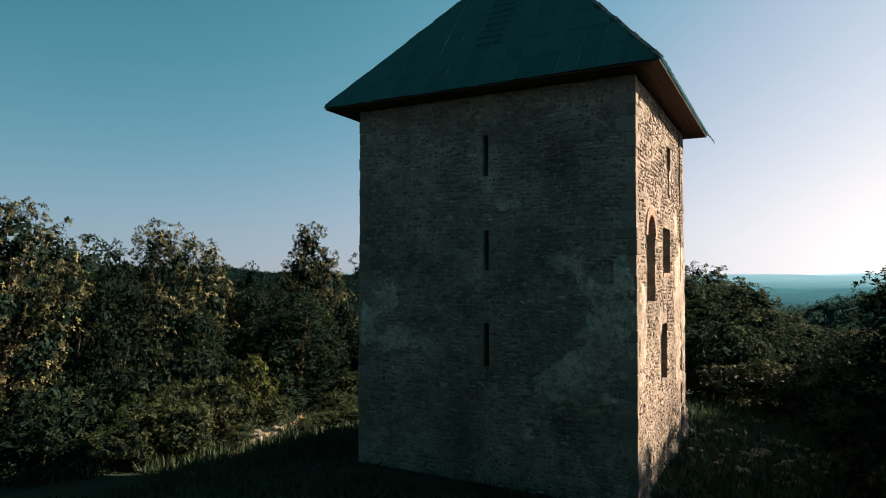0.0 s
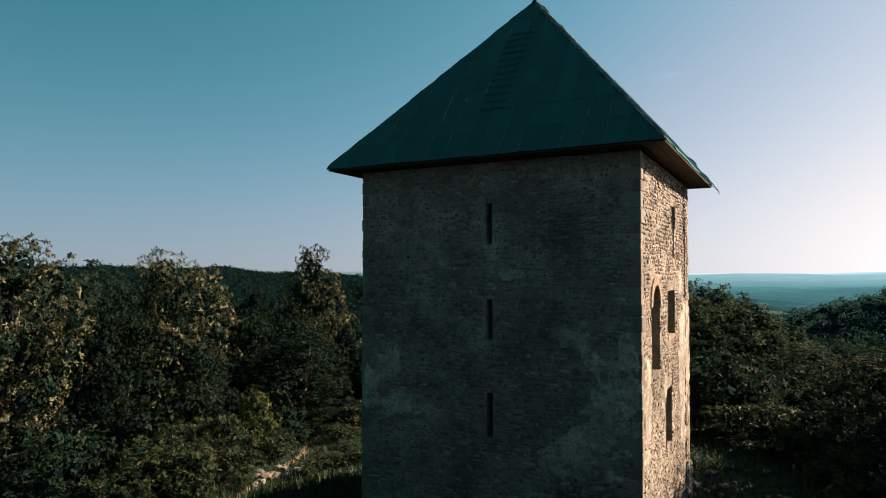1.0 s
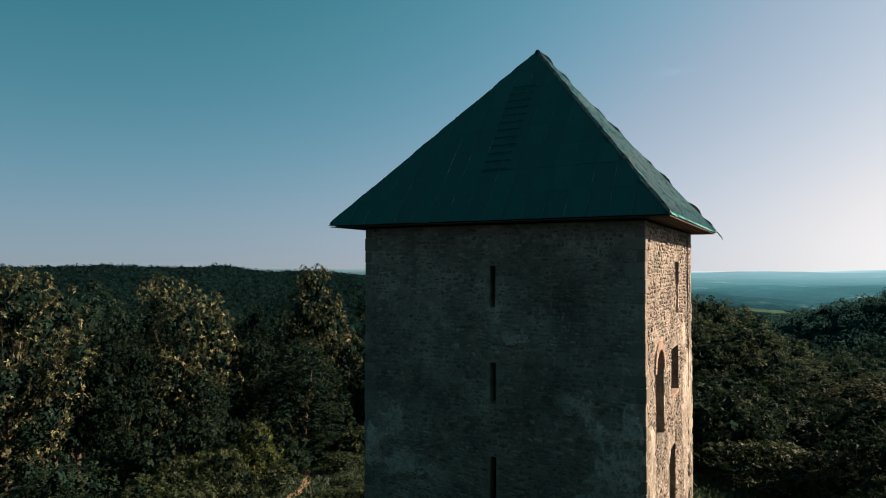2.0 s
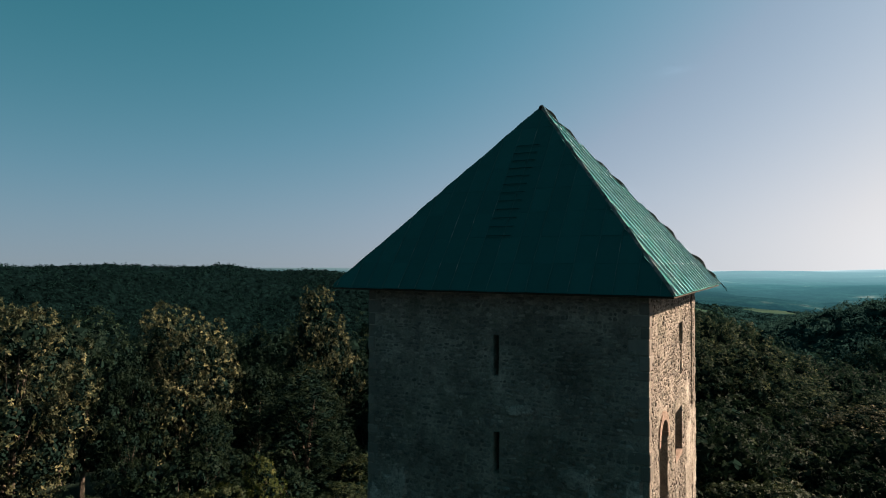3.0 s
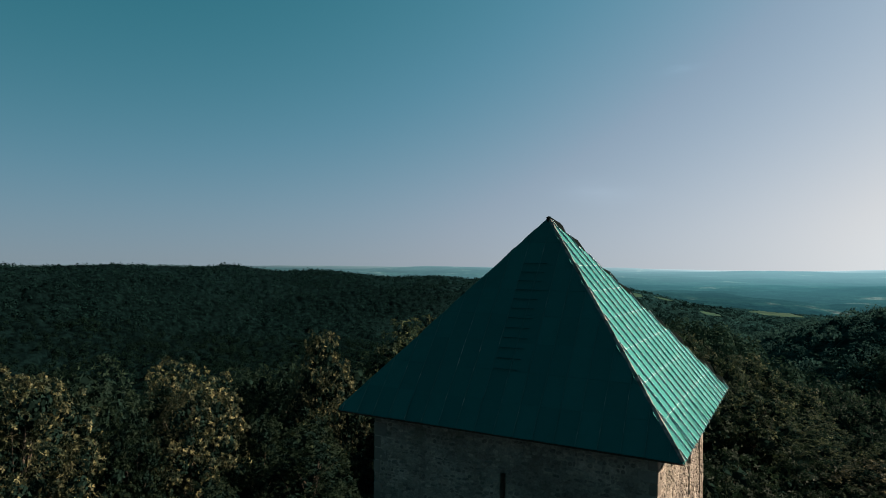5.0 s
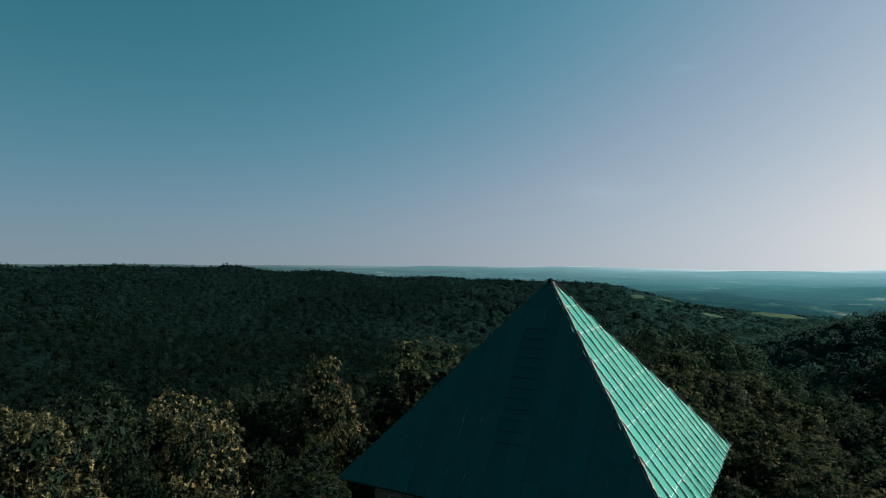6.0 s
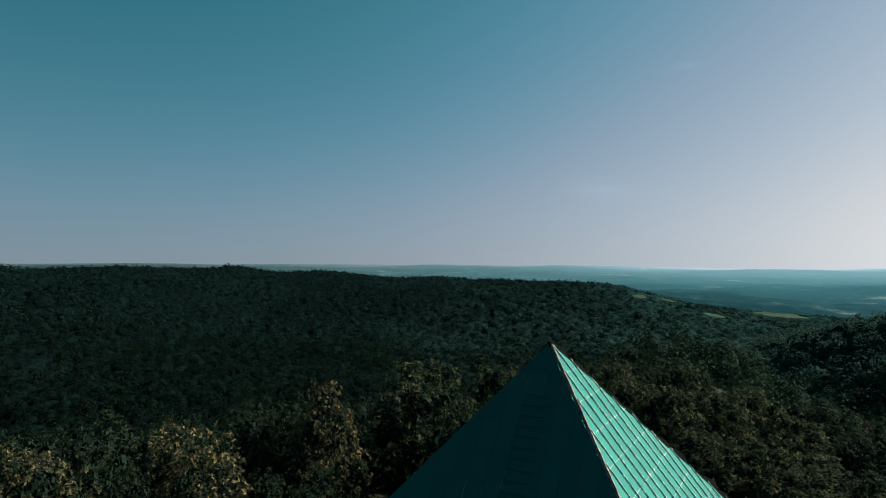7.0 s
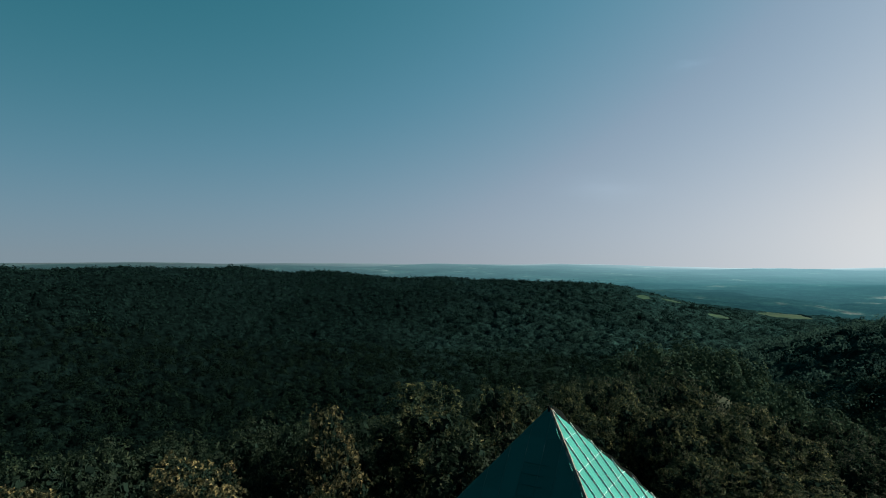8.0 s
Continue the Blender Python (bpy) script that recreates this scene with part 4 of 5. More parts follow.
def hip(corner, n1, n2, seed, lifted, wide, material):
    """Bent cover strips along a hip, in short lengths that have worked loose."""
    g = np.random.default_rng(seed)
    d = APEX - corner
    up = (n1 + n2).normalized()
    a1, a2 = d.cross(n1).normalized(), d.cross(n2).normalized()
    if a1.dot(n2) > 0:
        a1 = -a1
    if a2.dot(n1) > 0:
        a2 = -a2
    t = 0.0
    while t < 0.985:
        t1 = min(1.0, t + g.uniform(0.07, 0.11))
        loose = lifted * (g.random() < 0.75) * g.uniform(0.6, 1.2)
        verts, faces = [], []
        m = 6
        for k in range(m + 1):
            f = k / m
            low = corner + d * (t + (t1 + 0.006 - t) * f) + up * 0.03
            c = low + up * (loose * math.sin(math.pi * f) * g.uniform(0.75, 1.1) + g.normal(0, 0.004))
            w1, w2 = wide * g.uniform(0.85, 1.1), wide * g.uniform(0.85, 1.1)
            verts += [low + a1 * w1 + n1 * 0.012 - up * 0.015, c, low + a2 * w2 + n2 * 0.012 - up * 0.015]
            verts += [v - up * 0.014 for v in verts[-3:]]
            if k:
                b = (k - 1) * 6
                faces += [(b, b + 1, b + 7, b + 6), (b + 1, b + 2, b + 8, b + 7), (b + 3, b + 9, b + 10, b + 4), (b + 4, b + 10, b + 11, b + 5), (b, b + 6, b + 9, b + 3), (b + 2, b + 5, b + 11, b + 8)]
        faces += [(0, 3, 4, 1), (1, 4, 5, 2)]
        part("hip_flashing", mesh_of("hip_flashing", verts, faces, material), roof, "weathered loose hip flashing")
        t = t1


hip(E_SE, n_s, n_e, 31, 0.03, 0.075, PALE_STRIP)
hip(E_NE, n_e, n_n, 32, 0.15, 0.11, FLASHING)
hip(E_SW, n_w, n_s, 33, 0.02, 0.07, SHEET)
hip(E_NW, n_n, n_w, 34, 0.04, 0.12, FLASHING)


def loose_flaps(corner, n1, n2, seed):
    """Torn edges of sheet curling up beside a hip."""
    g = np.random.default_rng(seed)
    d = APEX - corner
    a = d.cross(n1).normalized()
    if a.dot(n2) > 0:
        a = -a
    for t in (0.12, 0.25, 0.34, 0.52, 0.63, 0.74, 0.86):
        verts, faces, m = [], [], 5
        long = g.uniform(0.25, 0.6)
        for k in range(m + 1):
            f = k / m
            base = corner + d.normalized() * (t * d.length + long * f) + a * 0.07 + n1 * 0.02
            curl = math.sin(math.pi * (0.15 + 0.75 * f)) * g.uniform(0.035, 0.075)
            tip = base + a * curl * 0.5 + n1 * curl
            verts += [base, tip, base - n1 * 0.008, tip - n1 * 0.004 + a * 0.006]
            if k:
                b = (k - 1) * 4
                faces += [(b, b + 1, b + 5, b + 4), (b + 2, b + 6, b + 7, b + 3), (b + 1, b + 3, b + 7, b + 5)]
        part("loose_flap", mesh_of("loose_flap", verts, faces, SHEET), roof, "torn curling edge of green tin")


loose_flaps(E_SE, n_s, n_e, 8)
cap = bmesh.new()
bmesh.ops.create_cone(cap, cap_ends=True, segments=8, radius1=0.16, radius2=0.04, depth=0.20)
cap_mesh = bpy.data.meshes.new("apex_cap")
cap.to_mesh(cap_mesh)
cap.free()
cap_mesh.materials.append(FLASHING)
part("apex_cap", cap_mesh, roof, place=pose(APEX.x, APEX.y, APEX.z - 0.05))


def soffit_boards():
    """Flat boards closing the eaves from the wall to the roof's edge."""
    for a, b, wa, wb in ((E_SW, E_SE, SW, SE), (E_SE, E_NE, SE, NE), (E_NE, E_NW, NE, NW), (E_NW, E_SW, NW, SW)):
        a2, b2 = Vector((*wa, 0)), Vector((*wb, 0))
        n = 5
        for i in range(n):
            f0, f1 = i / n + 0.006, (i + 1) / n - 0.006
            z = 13.03 + 0.010 * (i % 2)
            q = [a.lerp(a2, f0), b.lerp(b2, f0), b.lerp(b2, f1), a.lerp(a2, f1)]
            verts = [(p.x, p.y, z + 0.05) for p in q] + [(p.x, p.y, z + 0.025) for p in q]
            part("soffit_board", mesh_of("soffit_board", verts, [(0, 1, 2, 3), (7, 6, 5, 4), (0, 4, 5, 1), (1, 5, 6, 2), (2, 6, 7, 3), (3, 7, 4, 0)], SOFFIT), roof, "brown weathered eaves board")


soffit_boards()


def roof_ladder():
    """Step irons up the middle of the shaded slope."""
    e = (E_SE - E_SW).normalized()
    u0 = -8.0 - E_SW.x
    for i in range(12):
        w = 2.15 + i * 0.40
        pts = [at_s(u0 + 0.45 * k + 0.03 * math.sin(i * 3.1), w, 0.055) for k in (-1, -0.33, 0.33, 1)]
        rung = part("roof_step", mesh_of("roof_step", *bar(pts, n_s, 0.016, 0.02), SHEET), slope_s, "iron roof step")
        for k in (-0.8, 0.8):
            leg = [at_s(u0 + 0.45 * k, w, 0.01), at_s(u0 + 0.45 * k, w, 0.06)]
            part("bracket", mesh_of("bracket", *bar(leg, s_dir, 0.012, 0.024), STEP_IRON_AND_FLANK), rung)


s_dir = (at_s(0, 1) - at_s(0, 0)).normalized()
roof_ladder()

# a loose wire end at the far eaves corner
rod_dir = (E_NE - APEX).normalized()
rod = [E_NE + rod_dir * (k * 0.13) + Vector((0, 0, 0.03 - 0.004 * k * k)) for k in range(5)]
part("loose_wire", mesh_of("loose_wire", *bar(rod, n_e, 0.012, 0.02), FLASHING), roof, "thin loose wire sticking out past the eaves")
rod2 = [E_NE + rod_dir * (k * 0.10) + Vector((0.05, 0.02 * k, 0.02 - 0.010 * k)) for k in range(5)]
part("loose_wire", mesh_of("loose_wire", *bar(rod2, n_e, 0.012, 0.02), FLASHING), roof, "thin loose wire sticking out past the eaves")


# ---- trees ----
def unit(v):
    return v / np.linalg.norm(v, axis=-1, keepdims=True)


def leaf_cloud(g, lobes, radii, tufts, leaves, tuft_r, material, name):
    """Rosettes of leaves over the outside of a crown's lobes, each rosette one piece with its leaves round a common twig end."""
    lobes, radii = np.asarray(lobes), np.asarray(radii)
    heart = lobes.mean(0)
    clumps, each = tufts // 9, 9
    i = g.choice(len(radii), clumps * 4, p=radii ** 2 / (radii ** 2).sum())
    d = g.normal(size=(clumps * 4, 3))
    d[:, 2] += 0.3
    d = unit(d)
    at = lobes[i] + d * (radii[i] * g.uniform(0.74, 1.08, clumps * 4))[:, None]
    gap = np.linalg.norm(at[:, None, :] - lobes[None], axis=2) / radii[None]
    gap[np.arange(len(i)), i] = 9
    keep = np.where(gap.min(1) > 0.8)[0][:clumps]
    d, at = d[keep], at[keep]
    out = unit(d * 0.7 + unit(at - heart) * 0.4 + np.array((0, 0, 0.4)) + g.normal(0, 0.2, d.shape))
    spread = np.repeat(tuft_r * g.uniform(1.5, 3.0, len(keep)), each)[:, None]      # each clump a small dome of rosettes at a branch's end
    out = np.repeat(out, each, 0)
    e = unit(g.normal(size=out.shape) + out * 1.1)
    at = np.repeat(at, each, 0) + e * spread
    n = len(at)
    axis = unit(e + np.array((0, 0, 0.25)) + g.normal(0, 0.35, (n, 3)))
    t1 = unit(np.cross(axis, g.normal(size=(n, 3))))
    t2 = np.cross(axis, t1)
    phi = 2 * math.pi * np.arange(leaves)[None, :] / leaves + g.uniform(-0.35, 0.35, (n, leaves))
    el = g.uniform(-0.7, 1.2, (n, leaves))
    size = tuft_r * g.uniform(0.65, 1.3, n)[:, None] * g.uniform(0.7, 1.2, (n, leaves))
    way = (t1[:, None] * np.cos(phi)[..., None] + t2[:, None] * np.sin(phi)[..., None]) * np.cos(el)[..., None] + axis[:, None] * np.sin(el)[..., None]
    side = unit(np.cross(axis[:, None], way)) * (size * g.uniform(0.17, 0.27, (n, leaves)))[..., None]
    ax, L = axis[:, None], size[..., None]
    c = at[:, None]
    ring = np.stack([c + way * L * 0.55 + side + ax * L * 0.10, c + way * L - ax * L * 0.10, c + way * L * 0.55 - side + ax * L * 0.10], 2)
    verts = np.concatenate([at, ring.reshape(-1, 3)])
    k = n + 3 * np.arange(n * leaves)
    quads = np.stack([np.repeat(np.arange(n), leaves), k, k + 1, k + 2], -1)
    return quads_mesh(name, verts, quads, material)


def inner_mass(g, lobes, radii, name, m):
    """The dense inside of the lobes, behind the outer leaves: coarse overlapping sprays, coloured dark for shade."""
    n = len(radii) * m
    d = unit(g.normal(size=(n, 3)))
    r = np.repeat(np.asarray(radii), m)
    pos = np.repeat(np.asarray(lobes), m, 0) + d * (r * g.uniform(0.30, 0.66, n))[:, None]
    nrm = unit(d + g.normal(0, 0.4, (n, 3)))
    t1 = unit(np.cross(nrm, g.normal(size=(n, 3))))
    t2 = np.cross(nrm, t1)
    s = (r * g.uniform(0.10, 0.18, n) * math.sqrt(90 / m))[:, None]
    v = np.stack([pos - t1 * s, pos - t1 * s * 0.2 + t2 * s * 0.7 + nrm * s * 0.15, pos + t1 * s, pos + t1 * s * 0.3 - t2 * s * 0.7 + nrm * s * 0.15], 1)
    return quads_mesh(name, v.reshape(-1, 3), np.arange(n * 4).reshape(-1, 4), INNER_SHADE_LEAF)


def tube(bm, pts, rads, sides=6):
    rings = []
    for i, (p, r) in enumerate(zip(pts, rads)):
        d = (pts[min(i + 1, len(pts) - 1)] - pts[max(i - 1, 0)]).normalized()
        a = d.orthogonal().normalized()
        b = d.cross(a)
        rings.append([bm.verts.new(p + (a * math.cos(6.2832 * k / sides) + b * math.sin(6.2832 * k / sides)) * r) for k in range(sides)])
    for r0, r1 in zip(rings, rings[1:]):
        for k in range(sides):
            bm.faces.new((r0[k], r0[(k + 1) % sides], r1[(k + 1) % sides], r1[k]))


def tree(name, label, category, seed, tall, radius, low, tufts, leaves, tuft_r, material, clumps=34, pointed=0.0, limbs=9, trunk_r=0.22, inner=90):
    """A tree of that height with its crown from `low` upwards, standing at the origin."""
    g = np.random.default_rng(seed)
    mid, half = (tall + low) / 2, (tall - low) / 2
    cs, rs = [], []
    lean_a, skew = g.uniform(0, 6.28), g.uniform(0.06, 0.2)
    for i in range(clumps):                  # lobes spread evenly over an uneven egg, a few of them inside it
        z = 1 - 2 * (i + 0.5) / clumps
        ph = i * 2.39996 + g.uniform(-0.35, 0.35)
        k = g.uniform(0.74, 1.06) if i % 6 else g.uniform(0.2, 0.5)
        flat = math.sqrt(max(0, 1 - z * z))
        wide = (1 - pointed * max(0, z) - 0.22 * max(0, -z)) * (1 + skew * math.cos(ph - lean_a) + 0.12 * math.sin(3 * ph + seed))
        r = radius * (0.17 + 0.20 * g.random() ** 1.5)
        cs.append(np.array([math.cos(ph) * flat * k * wide * (radius - r), math.sin(ph) * flat * k * wide * (radius - r), mid + z * k * (half - r * 0.85)]))
        rs.append(r)
    ob = thing(name, label, category)
    part("crown", leaf_cloud(g, cs, rs, tufts, leaves, tuft_r, material, "crown"), ob)
    part("inner_crown", inner_mass(g, cs, rs, "inner_crown", inner), ob, "dense inner foliage, coloured dark for the shade inside")
    bm = bmesh.new()
    lean = Vector((g.normal(0, 0.3), g.normal(0, 0.3), 0))
    pts = [Vector((0, 0, -0.6)), Vector((0, 0, low * 0.6)) + lean * 0.3, Vector((0, 0, mid)) + lean, Vector((0, 0, tall - half * 0.5)) + lean * 1.4]
    tube(bm, pts, [trunk_r * 1.3, trunk_r, trunk_r * 0.6, trunk_r * 0.15], 8)
    for _ in range(limbs):
        c = Vector(cs[g.integers(0, len(cs))])
        start = Vector((0, 0, low * 0.5 + g.uniform(0, mid - low * 0.5))) + lean * 0.4
        tube(bm, [start, start.lerp(c, 0.5) + Vector((0, 0, 0.3)), c], [trunk_r * 0.4, trunk_r * 0.25, trunk_r * 0.06], 5)
    me = bpy.data.meshes.new("trunk")
    bm.to_mesh(me)
    bm.free()
    me.materials.append(BARK)
    part("trunk", me, ob)
    return ob


def stand(ob, x, y, top, tall, turn, wide=1.0):
    """A copy with its top at that height, rooted in the ground below."""
    z = float(land(x, y))
    k = (top - z) / tall
    ob.scale = (wide, wide, max(0.3, k))
    c = copy_thing(ob, pose(x, y, z - 0.05, 0, 0, turn))
    return c


OAK = "broad oak with sunlit olive-green leaf clusters"
oaks = [(tree("oak_tree", OAK, "tree", 50 + i, 14.0, 4.9, 1.2, 4500, 6, 0.19, LEAF, 60, 0.10, inner=130), 14.0) for i in range(3)]
pointed_oak = (tree("oak_tree", "tall tapering oak with sunlit olive-green leaf clusters", "tree", 67, 14.0, 4.9, 0.6, 4300, 6, 0.18, LEAF, 60, 0.62), 14.0)
mid_oaks = [(tree("oak_tree", OAK, "tree", 55 + i, 14.0, 4.9, 1.8, 2600, 5, 0.25, LEAF_OLIVE, 54, 0.12, inner=50), 14.0) for i in range(3)]
columns = [(tree("hornbeam_tree", "rounded hornbeam with dull green leaves", "tree", 60 + i, 13.0, 3.7, 0.8, 3600, 6, 0.15, LEAF_GREEN, 50, 0.35), 13.0) for i in range(2)]
light_oaks = [(tree("oak_tree", "oak of the dense hilltop wood, dark green", "tree", 90 + i, 14.0, 4.9, 1.2, 1000, 4, 0.40, LEAF_WOOD, 40, 0.15, 4, inner=18), 14.0) for i in range(3)]
young_oaks = [(tree("oak_tree", "young dark-green oak on the falling spur", "tree", 96 + i, 10.0, 4.0, 0.4, 900, 4, 0.33, LEAF_WOOD, 36, 0.15, 4, inner=18), 10.0) for i in range(2)]
bushes = [(tree("undergrowth_bush", "dark-green bush of the wood's undergrowth", "shrub", 76 + i, 3.0, 1.7, 0.0, 300, 5, 0.19, LEAF_GREEN, 22, 0.2, 4, 0.05, inner=18), 3.0) for i in range(2)]
shrubs = [(tree("shrub", "rounded leafy green shrub", "shrub", 70 + i, 3.0, 1.6, 0.0, 800, 7, 0.13, LEAF_BUSH, 26, 0.25, 5, 0.06, inner=50), 3.0) for i in range(3)]
spire = (tree("juniper_bush", "upright dense green bush", "shrub", 80, 4.0, 1.35, 0.0, 900, 7, 0.12, LEAF_JUNIPER, 30, 0.45, 4, 0.06, inner=50), 4.0)

NEAR_TREES = [  # kind, x, y, height of its top, width factor
    ("o", -40.4, 20.6, 12.4, 0.98), ("o", -44.5, 16.0, 12.9, 1.0), ("o", -38.6, 31.7, 10.9, 0.95), ("h", -38.4, 27.0, 8.9, 0.75), ("p", -38.4, 46.3, 11.9, 0.88), ("h", -30.9, 35.7, 5.9, 1.12), ("h", -31.4, 27.6, 4.9, 0.66),
    ("o", -33.8, 57.2, 12.4, 1.32), ("o", -28.9, 66.2, 11.6, 1.05), ("h", -44.1, 44.0, 7.6, 0.75), ("h", -36.6, 37.2, 6.2, 0.8), ("h", -35.5, 42.0, 5.0, 0.8),
    ("o", -24.0, 76.7, 9.3, 0.8), ("o", -21.1, 83.7, 9.9, 1.0), ("o", -10.9, 71.5, 9.7, 0.95), ("o", -15.8, 75.0, 9.2, 1.0), ("o", -18.8, 68.5, 8.6, 0.9), ("o", -2.6, 68.2, 6.5, 1.0), ("o", -3.1, 92.3, 6.0, 1.1), ("o", -7.0, 80.0, 8.2, 1.0),
    ("o", -12.5, 90.0, 9.5, 1.1), ("o", -7.5, 63.5, 7.2, 0.9), ("o", 2.8, 76.0, 1.6, 1.0), ("o", 3.2, 84.5, 1.0, 1.0), ("o", -5.4, 101.0, 4.6, 1.1), ("o", 1.4, 97.0, 2.2, 1.0), ("h", 3.9, 20.8, 7.9, 0.7),
    # unseen trees to the right, added to shade the ground beside the tower
    ("o", 9.8, 27.0, 10.0, 0.9), ("o", 11.5, 32.5, 11.8, 0.9), ("o", 12.5, 23.5, 11.0, 0.9), ("h", 8.8, 20.5, 8.0, 1.0), ("h", 9.4, 31.0, 10.0, 0.8), ("h", 8.2, 25.6, 8.5, 0.8), ("o", 14.0, 29.0, 13.0, 1.0), ("o", 10.6, 36.6, 11.4, 0.85), ("o", 17.0, 36.0, 9.5, 1.0),
    ("o", 3.0, 66.5, 2.2, 0.8), ("o", 6.8, 61.0, 2.4, 0.8), ("o", 8.5, 52.0, 2.8, 0.7), ("o", 9.5, 71.0, 1.5, 0.9), ("o", 11.0, 64.0, 2.5, 0.9),
    # more unseen trees farther right, added only for the shade they cast
    ("m", 14.0, 52.0, 9.0, 1.0), ("m", 17.5, 60.0, 9.0, 1.0), ("m", 16.5, 69.0, 8.0, 1.0), ("m", 20.0, 54.0, 11.0, 1.0), ("m", 22.0, 66.0, 10.0, 1.0), ("m", 17.0, 46.0, 11.0, 1.0),
    ("m", 15.5, 34.0, 11.5, 1.1), ("m", 18.0, 40.0, 13.0, 1.1), ("m", 20.0, 33.0, 13.5, 1.1), ("m", 16.5, 27.0, 11.5, 1.0),
]
tree_rng = np.random.default_rng(91)
for i, (kind, x, y, top, wide) in enumerate(NEAR_TREES):
    ob, tall = pointed_oak if kind == "p" else (oaks[i % 3] if math.hypot(x, y) < 62 else mid_oaks[i % 3]) if kind == "o" else light_oaks[i % 3] if kind == "m" else columns[i % 2]
    stand(ob, x, y, top, tall, tree_rng.uniform(0, 360), wide)
SUNNY_SHRUBS = [
    (-29.0, 22.2, 0.6, 0.72), (-28.9, 23.9, 1.2, 0.82), (-26.7, 23.5, 0.5, 0.74), (-25.5, 24.0, 0.2, 0.71), (-26.1, 21.1, -0.2, 0.61), (-24.9, 21.7, -0.7, 0.59), (-24.0, 23.5, -0.9, 0.59), (-20.9, 26.3, -0.3, 0.84), (-21.8, 29.4, -0.4, 0.73), (-20.2, 24.3, -0.9, 0.41), (-26.5, 28.7, -0.3, 0.83), (-25.6, 19.2, -0.3, 0.39),
]
for i, (x, y, top, wide) in enumerate(SUNNY_SHRUBS):
    stand(shrubs[i % 3][0], x, y, top, 3.0, tree_rng.uniform(0, 360), wide)
NEAR_SHRUBS = [
    # bushes added as dark fill for the shaded gap under the left trees
    (-33.0, 22.2, -0.3, 1.3), (-33.8, 19.6, 0.2, 1.4), (-35.0, 17.4, 0.4, 1.4), (-32.2, 24.6, -0.4, 1.2), (-35.2, 24.6, 0.3, 1.4), (-36.0, 21.4, 0.6, 1.4), (-31.4, 20.6, -0.6, 1.2), (-32.4, 17.2, -0.2, 1.3), (-37.0, 27.8, 0.3, 1.3),
    (-31.0, 24.8, 2.6, 1.5), (-26.5, 22.6, 0.6, 1.0), (-25.4, 24.6, 0.9, 0.9), (-27.8, 25.2, 1.6, 1.1), (-25.9, 34.2, -0.9, 0.9), (-28.5, 21.6, 0.8, 1.1),
    (-29.0, 31.5, 1.0, 1.3), (-27.0, 38.0, -0.2, 1.2), (-4.0, 47.5, 2.0, 1.7), (-1.2, 46.0, 1.8, 1.6), (-0.2, 41.0, 1.9, 1.3), (2.0, 36.5, 2.4, 1.3), (1.2, 50.0, 1.0, 1.9), (-7.0, 48.0, 1.6, 1.6),
    (3.9, 18.5, 3.9, 1.0), (4.6, 24.0, 3.2, 1.2), (-29.0, 16.5, 0.9, 1.2), (-31.5, 19.0, 1.8, 1.3), (-27.0, 18.5, 0.2, 1.1), (4.5, 31.5, 2.2, 1.4), (-22.5, 36.5, -1.2, 0.9), (-1.8, 36.8, 2.5, 1.3), (0.3, 35.6, 2.8, 1.3), (2.2, 33.5, 3.2, 1.3), (3.7, 29.0, 3.5, 1.1), (-3.4, 39.0, 2.2, 1.3), (4.3, 26.6, 3.7, 1.0), (2.6, 31.0, 2.0, 0.9),
    (2.75, 24.0, 3.3, 0.9), (3.1, 21.6, 2.5, 0.8), (-25.3, 21.3, 0.9, 1.0), (-26.8, 20.6, 0.8, 1.2), (-20.4, 26.8, -0.3, 0.8), (-19.0, 27.6, -0.4, 0.7),
]
for i, (x, y, top, wide) in enumerate(NEAR_SHRUBS):
    # darker-leaved kind stands in for shade at the left, paler kind elsewhere
    ob, tall = bushes[i % 2] if x < -28.6 or (x < -20 and y < 18.5) else shrubs[i % 3]
    stand(ob, x, y, top, tall, tree_rng.uniform(0, 360), wide)
bush_rng = np.random.default_rng(29)
placed = 0
while placed < 30:
    az, r = radians(bush_rng.uniform(20, 48)), bush_rng.uniform(40, 60)
    x, y = -r * math.sin(az), r * math.cos(az)
    if placed < 14:
        x, y = bush_rng.uniform(-33, -26), bush_rng.uniform(33, 45)
    stand(bushes[placed % 2][0], x, y, float(land(x, y)) + bush_rng.uniform(1.2, 2.4), 3.0, bush_rng.uniform(0, 360), bush_rng.uniform(1.1, 1.8))
    placed += 1
for i in range(150):                     # undergrowth on the sunny side below the tower
    az, r = radians(bush_rng.uniform(-9, 13) if i < 70 else bush_rng.uniform(13, 26) if i < 95 else bush_rng.uniform(24, 50)), bush_rng.uniform(38, 72) if i < 95 else bush_rng.uniform(54, 96)
    x, y = -r * math.sin(az), r * math.cos(az)
    high = bush_rng.uniform(2.4, 5.0)
    stand(bushes[i % 2][0], x, y, float(land(x, y)) + high, 3.0, bush_rng.uniform(0, 360), high / 3 * bush_rng.uniform(0.9, 1.2))
stand(spire[0], -28.0, 28.6, 2.1, spire[1], 40, 1.0)
stand(spire[0], -29.6, 27.4, 0.6, spire[1], 190, 1.1)

